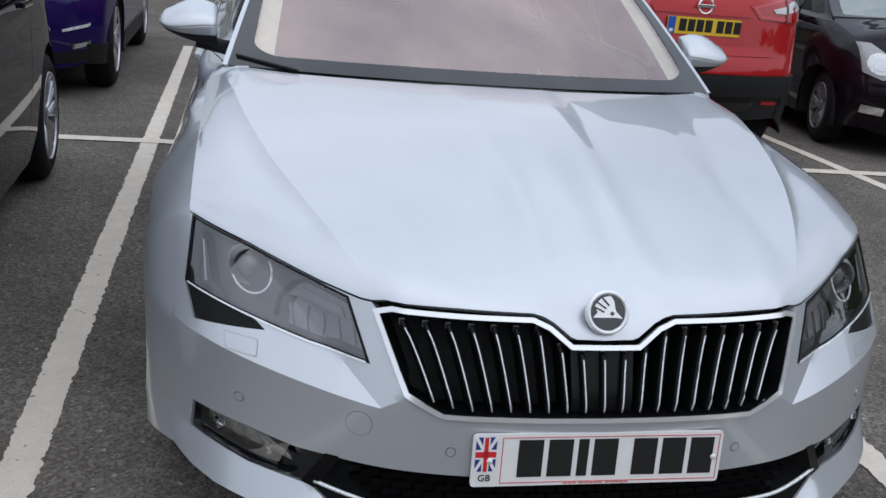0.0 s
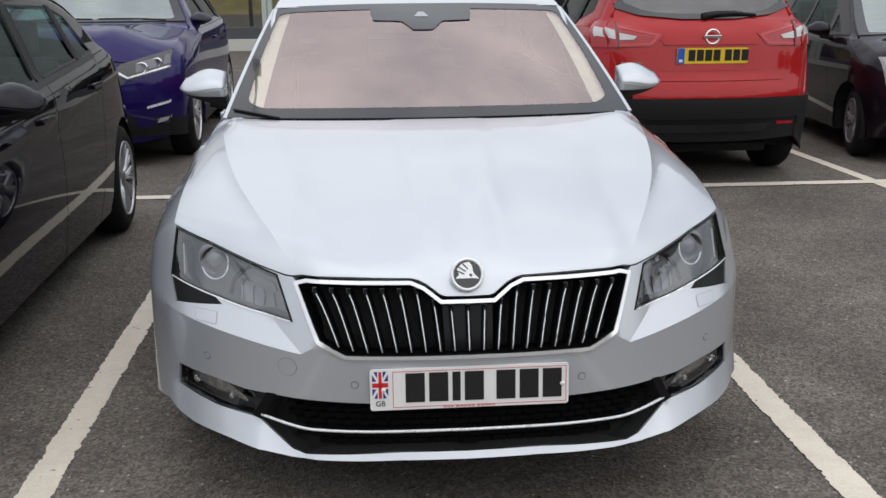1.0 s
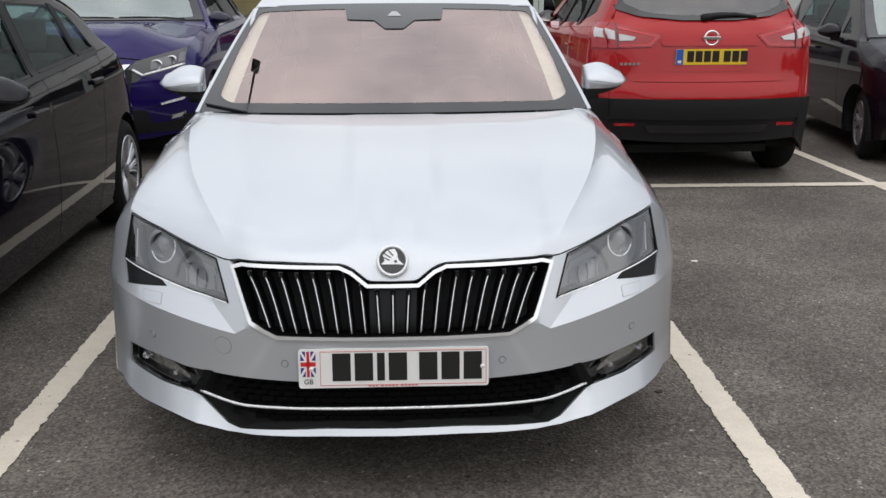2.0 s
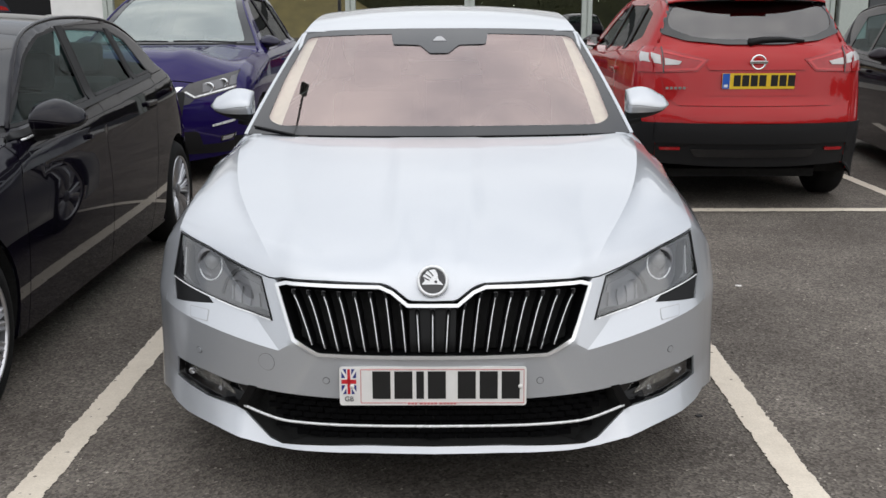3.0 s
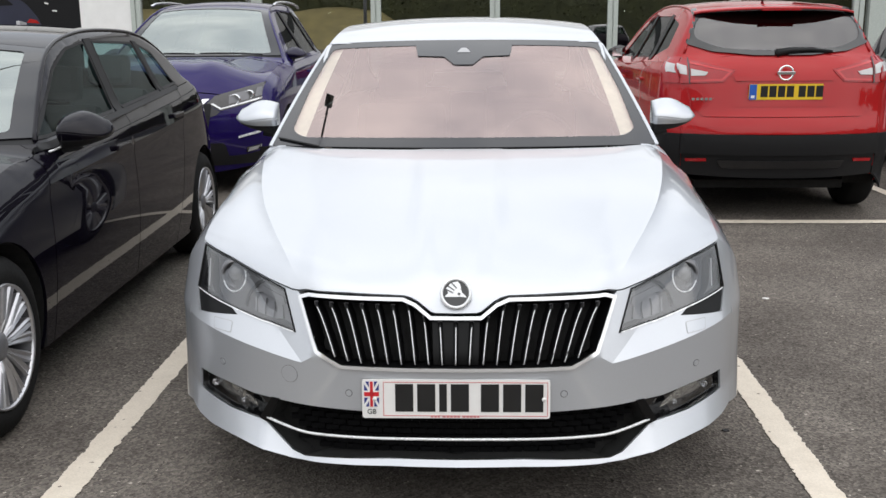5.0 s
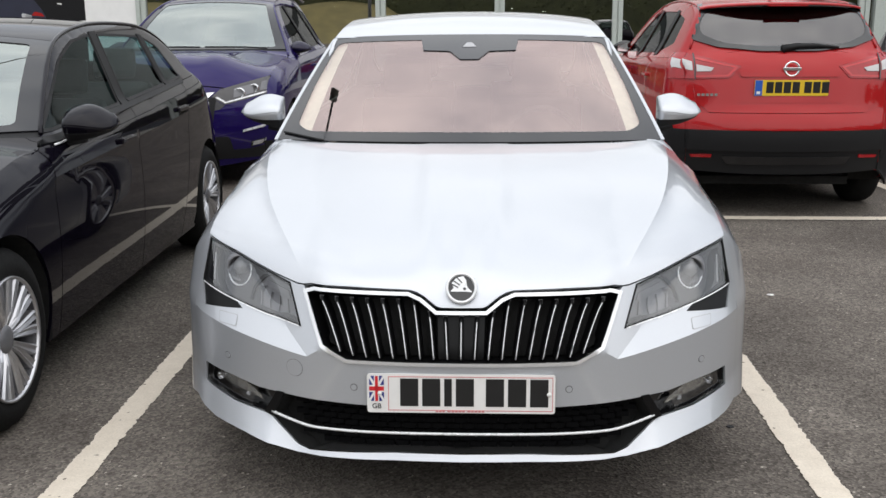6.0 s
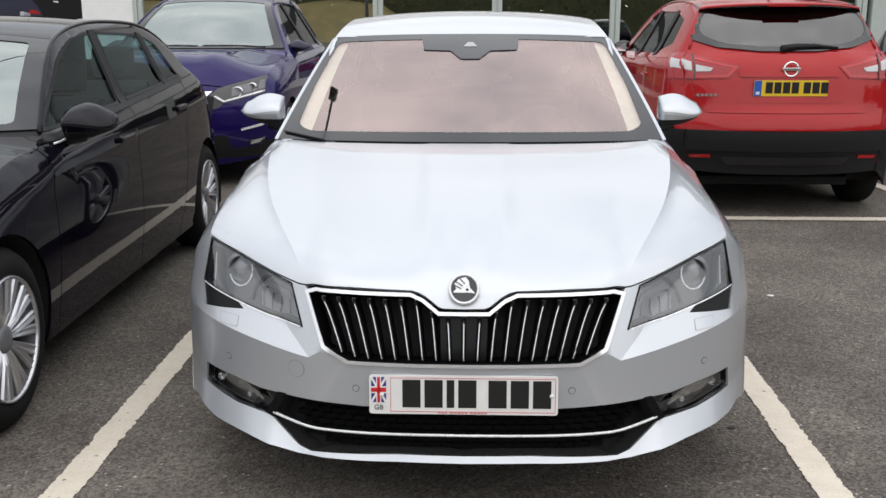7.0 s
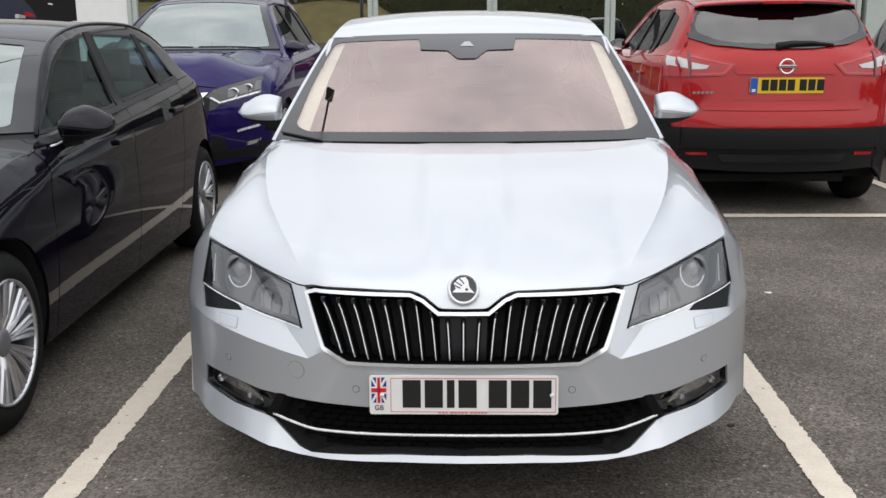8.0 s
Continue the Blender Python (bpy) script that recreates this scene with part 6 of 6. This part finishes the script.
def showroom():
    wall_y = 23.5
    b = thing("showroom_building", "low showroom with dark glazing, grey-green mullions and white panel", "building", kind="structure")
    part("plinth", boxes((-40, 10.4, wall_y - 0.12, wall_y + 0.3, 0, 0.30), bevel=0.01), PLINTH, b)
    part("bottom_rail", boxes((-9.2, 10.4, wall_y - 0.05, wall_y + 0.12, 0.30, 0.58)), FRAME_DARK, b)
    xs = [-9.2, -6.0, -2.87, 0.22, 3.25, 6.35, 9.45, 10.4]
    for x0, x1 in zip(xs, xs[1:]):
        pane = part("pane", boxes((x0 + 0.13, x1 - 0.13, wall_y, wall_y + 0.012, 0.58, 3.6)), SHOW_GLASS, b)
        part("mullion", boxes((x0 - 0.13, x0 - 0.02, wall_y - 0.09, wall_y + 0.08, 0.30, 3.6), (x0 + 0.02, x0 + 0.13, wall_y - 0.09, wall_y + 0.08, 0.30, 3.6), (x0 - 0.02, x0 + 0.02, wall_y - 0.05, wall_y + 0.08, 0.30, 3.6)), FRAME_GREY, b)
    part("white_panel", boxes((-10.7, -9.25, wall_y - 0.06, wall_y + 0.3, 0.30, 4.2), bevel=0.01), PANEL_WHITE, b)
    part("dark_panel", boxes((-24, -10.75, wall_y + 0.02, wall_y + 0.3, 0.30, 4.2)), OPENING, b)
    part("side_panel", boxes((9.70, 10.4, wall_y - 0.14, wall_y + 0.1, 0.30, 3.6), bevel=0.01), FRAME_GREY, b)
    part("far_panel", boxes((-40, -24, wall_y - 0.06, wall_y + 0.3, 0.30, 4.2)), PANEL_WHITE, b)
    part("upper_rail", boxes((-40, 10.4, wall_y - 0.08, wall_y + 0.2, 3.6, 3.85)), FRAME_DARK, b)
    for x in range(-40, 8, 4):
        part("cladding_panel", boxes((x + 0.01, x + 3.99, wall_y - 0.05, wall_y + 0.05, 3.86, 7.38), bevel=0.01), PANEL_WHITE, b)
    # unseen tall block, added to darken what the cars' right flanks and windows mirror
    part("added_dark_wall", boxes((10.45, 40, wall_y - 0.10, wall_y + 14, 0.0, 12.0), bevel=0.02), FRAME_DARK, b)
    part("roof_edge", boxes((-40, 10.4, wall_y - 0.5, wall_y + 0.5, 7.4, 8.2), bevel=0.02), PANEL_WHITE, b)
    part("roof", boxes((-40, 10.4, wall_y + 0.5, wall_y + 14, 7.7, 7.9)), FRAME_DARK, b)
    part("inner_floor", boxes((-40, 10.4, wall_y + 0.3, wall_y + 14, 0.0, 0.05)), INNER, b)
    part("inner_wall", boxes((-40, 10.4, wall_y + 9, wall_y + 9.2, 0, 7.7)), INNER, b)

    for x, z in ((0.563, 1.86), (1.471, 1.78), (3.809, 1.91), (-4.4, 1.95)):
        sp = thing("ceiling_spotlight", "small white spotlight glowing inside the showroom", "ceiling light", pose(x, wall_y + 2.0, z), "showroom spotlights")
        part("rod", tube([(0, 0, 0.05), (0, 0, 5.7)], 0.008, 6), FRAME_DARK, sp)
        part("lamp_can", lathe([(0.08, 0.03), (0.0, 0.05), (-0.05, 0.055)], 14, "z"), FRAME_DARK, sp, smooth=True)
        part("bulb", lathe([(-0.03, 0.045), (-0.055, 0.03), (-0.06, 0.0005)], 14, "z"), SPOT_GLOW, sp, smooth=True)


SPOT_GLOW = plain("spot_glow", (0.9, 0.9, 0.85), 0.5)
SPOT_GLOW.node_tree.nodes["Principled BSDF"].inputs["Emission Color"].default_value = (1.0, 0.95, 0.85, 1)
SPOT_GLOW.node_tree.nodes["Principled BSDF"].inputs["Emission Strength"].default_value = 30.0
showroom()
inside_car = copy_thing(compact, pose(4.6, 27.2, 0.05, 0, 0, 100.0))
tagged(inside_car, "dark compact car on display behind the showroom glass", "car")


def wall_poster():
    """A dark poster on the wall: the flat shape of a navy car's tail, a red lamp, two glints."""
    ps = thing("poster", "large dark poster of a navy car on the showroom wall", "poster", pose(-12.28, 23.49, 0.10))
    flat = lambda a, b: np.column_stack([a, np.zeros_like(a), b])
    part("sheet", boxes((-4.2, 1.68, -0.004, 0.03, 0.5, 3.4)), OPENING, ps)
    outline = rounded([(-3.4, 1.05), (0.42, 1.05), (0.52, 1.46), (0.40, 1.72), (0.12, 2.06), (-0.45, 2.42), (-2.0, 2.48), (-2.9, 1.95), (-3.5, 1.6)], 0.12)
    patch("car_shape", outline, flat, POSTER_NAVY, ps, step=0.3, off=0.008, rim=0.004)
    patch("window_shape", rounded([(-1.7, 1.98), (-0.2, 2.02), (-0.55, 2.32), (-1.6, 2.34)], 0.05), flat, OPENING, ps, step=0.3, off=0.012, rim=0.004)
    patch("lamp_shape", rounded([(0.10, 1.57), (0.46, 1.54), (0.38, 1.63), (0.20, 1.67)], 0.03), flat, RED_LENS, ps, step=0.2, off=0.014, rim=0.004)
    patch("glint", [(0.62, 2.06), (0.72, 2.03), (0.74, 2.06), (0.63, 2.09)], flat, PLATE_WHITE, ps, step=0.2, off=0.010, rim=0.004)
    patch("glint", [(0.82, 1.86), (0.95, 1.84), (0.94, 1.88), (0.82, 1.89)], flat, PLATE_WHITE, ps, step=0.2, off=0.010, rim=0.004)


POSTER_NAVY = plain("navy_print", (0.014, 0.016, 0.036), 0.35, vary=0.25, scale=1.2)
wall_poster()


# ---- ground, bay lines, building ----
def ground():
    bm = bmesh.new()
    n = 40
    xs = [-900, -300, -100, -60] + list(np.linspace(-40, 40, n)) + [60, 100, 300, 900]
    ys = [-900, -300, -100, -60] + list(np.linspace(-40, 40, n)) + [60, 100, 300, 900]
    grid = [[bm.verts.new((x, y, -0.004)) for x in xs] for y in ys]
    for j in range(len(ys) - 1):
        for i in range(len(xs) - 1):
            bm.faces.new((grid[j][i], grid[j][i + 1], grid[j + 1][i + 1], grid[j + 1][i]))
    return tagged(part("ground", bm, ASPHALT), "dark grey worn asphalt of a car park", "ground", kind="structure")


def bay_line(p0, p1, width, seed, z=0.0):
    """A painted line on the ground with ragged edges."""
    rnd = random.Random(seed)
    a, b = Vector((*p0, z)), Vector((*p1, z))
    d = (b - a).normalized()
    s = Vector((-d.y, d.x, 0))
    n = min(1600, max(2, int((b - a).length / 0.008)))
    bm = bmesh.new()
    l, r = [], []
    jl = jr = 0.0
    for i in range(n + 1):
        p = a + (b - a) * i / n
        jl = jl * 0.55 + rnd.uniform(-0.0032, 0.0032) - (0.006 if rnd.random() < 0.06 else 0)
        jr = jr * 0.55 + rnd.uniform(-0.0032, 0.0032) - (0.006 if rnd.random() < 0.06 else 0)
        l.append(bm.verts.new(p + s * (width / 2 + jl)))
        r.append(bm.verts.new(p - s * (width / 2 + jr)))
    for i in range(n):
        bm.faces.new((r[i], r[i + 1], l[i + 1], l[i]))
    ob = part("bay_line", bm, LINE)
    return tagged(ob, "worn cream-white painted parking bay line on asphalt", "road marking", "bay lines", "structure")


ground()
bay_line((-1.197, -1.6), (-1.478, 9.6), 0.104, 1)
bay_line((1.128, -1.6), (1.128, 4.6), 0.106, 2)
bay_line((1.06, 4.66), (1.0, 9.6), 0.10, 3)
bay_line((3.53, 3.4), (3.46, 9.6), 0.10, 4)
bay_line((-9.0, 4.60), (8.5, 4.60), 0.125, 5, 0.003)
bay_line((5.9, 3.0), (5.86, 9.6), 0.10, 6)
bay_line((-3.62, -1.6), (-3.9, 9.6), 0.12, 7)


# ---- a lamp column whose arm hangs over the bays, and unseen hedges for dark reflections ----
GALV = plain("galvanised_steel", (0.30, 0.31, 0.32), 0.45, 0.7)


def lamp_column():
    lc = thing("street_lamp", "galvanised lamp column with a slanting arm and flat dark head", "street lamp", pose(-5.6, 3.9, 0))
    part("column", tube([(0, 0, 0), (0, 0, 3), (0, 0, 9.9)], [0.09, 0.075, 0.05], 14), GALV, lc, smooth=True)
    part("base_plate", boxes((-0.2, 0.2, -0.2, 0.2, 0, 0.03), bevel=0.005), GALV, lc)
    end = Vector((2.30, 2.08, 7.28))
    part("arm", tube([(0, 0, 9.85), end * 0.5 + Vector((0, 0, 9.9)) * 0.5, end], 0.028, 10), BLACK_PLASTIC, lc, smooth=True)
    bm = boxes((-0.10, 0.10, -0.06, 0.28, -0.045, 0.045), bevel=0.02)
    bmesh.ops.transform(bm, matrix=Matrix.Translation(end) @ (end - Vector((0, 0, 9.85))).to_track_quat("Y", "Z").to_matrix().to_4x4(), verts=bm.verts)
    part("lamp_head", bm, BLACK_PLASTIC, lc)


LEAF = plain("leaves", (0.075, 0.080, 0.032), 0.7, vary=0.35, scale=0.8)
GRASS = plain("dry_grass", (0.25, 0.205, 0.085), 0.9, vary=0.28, scale=0.9)


lamp_column()


def hedge(p0, p1, foot, height, seed, count=20000, leaf=1.0):
    """A long rough hedge of many small leaves round a dark core, added out of view to darken low reflections."""
    rnd = random.Random(seed)
    a, b = Vector((*p0, 0)), Vector((*p1, 0))
    along, span = (b - a).normalized(), (b - a).length
    across = Vector((-along.y, along.x, 0))
    verts, faces = [], []

    def top(d):
        return height * (0.88 + 0.10 * math.sin(d * 0.7) + 0.07 * math.sin(d * 1.9 + 1) + 0.05 * math.sin(d * 4.3))
    steps = int(span / 1.2)
    for i in range(steps + 1):
        d = span * i / steps
        for w, h in ((-0.55, 0.0), (-0.5, 0.7), (-0.2, 0.88), (0.2, 0.88), (0.5, 0.7), (0.55, 0.0)):
            verts.append(a + along * d + across * w + Vector((0, 0, foot + h * top(d))))
    for i in range(steps):
        for k in range(5):
            faces.append((6 * i + k, 6 * i + k + 1, 6 * i + k + 7, 6 * i + k + 6))
    for _ in range(count):
        d = rnd.uniform(0, span)
        c = a + along * d + across * rnd.gauss(0, 0.5) + Vector((0, 0, foot + top(d) * rnd.random() ** 0.75))
        n = Vector((rnd.gauss(0, 1), rnd.gauss(0, 1), rnd.gauss(0, 1))).normalized()
        u = n.orthogonal().normalized() * rnd.uniform(0.12, 0.26) * leaf
        w = n.cross(u)
        k = len(verts)
        verts += [c - u, c + w * 0.6, c + u, c - w * 0.6]
        faces.append((k, k + 1, k + 2, k + 3))
    return tagged(link_mesh("hedge", verts, faces, LEAF, None, smooth=False), "unseen dark green hedge added to darken low reflections", "hedge", kind="stuff")


# three hedges added out of view: paint and glass mirror them as a dark horizon
hedge((-62, -33), (62, -33), 0.0, 6.0, 5, 60000, 0.55)
hedge((30, -33), (30, 23), 0.0, 6.0, 6, 15000)
hedge((-46, 23), (-46, -33), 0.0, 6.0, 7, 15000)


def grass_bank():
    """A bank of dry grass that rises to the hedge."""
    bm = bmesh.new()
    xs, ys = np.linspace(-60, -5.5, 50), np.linspace(-25, -32.6, 14)
    grid = []
    for y in ys:
        u = (y + 25) / -7.6
        grid.append([bm.verts.new((x, y, -0.01 + 3.1 * u * u * (3 - 2 * u) * min(1, (-5.5 - x) / 3.0) * (1 + 0.06 * math.sin(x * 0.8 + y)))) for x in xs])
    for r0, r1 in zip(grid, grid[1:]):
        for i in range(len(xs) - 1):
            bm.faces.new((r0[i], r0[i + 1], r1[i + 1], r1[i]))
    return tagged(part("grass_bank", bm, GRASS, smooth=True), "bank of dry yellowed grass beside the car park", "bank", kind="structure")


grass_bank()


# ---- small litter and spots on the asphalt ----
def fleck(name, label, category, x, y, size, mat, seed):
    rnd = random.Random(seed)
    bm = bmesh.new()
    n = 11
    ring = [(size * rnd.uniform(0.55, 1.0) * math.cos(2 * math.pi * i / n), size * 0.7 * rnd.uniform(0.6, 1.0) * math.sin(2 * math.pi * i / n)) for i in range(n)]
    low = [bm.verts.new((a, b, 0)) for a, b in ring]
    top = [bm.verts.new((a * 0.9, b * 0.9, rnd.uniform(0.002, 0.004))) for a, b in ring]
    for i in range(n):
        bm.faces.new((low[i], low[(i + 1) % n], top[(i + 1) % n], top[i]))
    bm.faces.new(top)
    bm.faces.new(low)
    ob = tagged(part(name, bm, mat), label, category)
    ob.location = (x, y, -0.004)


fleck("paper_scrap", "small white scrap of paper lying on the asphalt", "litter", 1.559, 2.506, 0.022, PLATE_WHITE, 3)
fleck("tar_spot", "small black tar blot stuck on the asphalt", "stain", 0.937, 0.739, 0.020, BLACK_PLASTIC, 4)
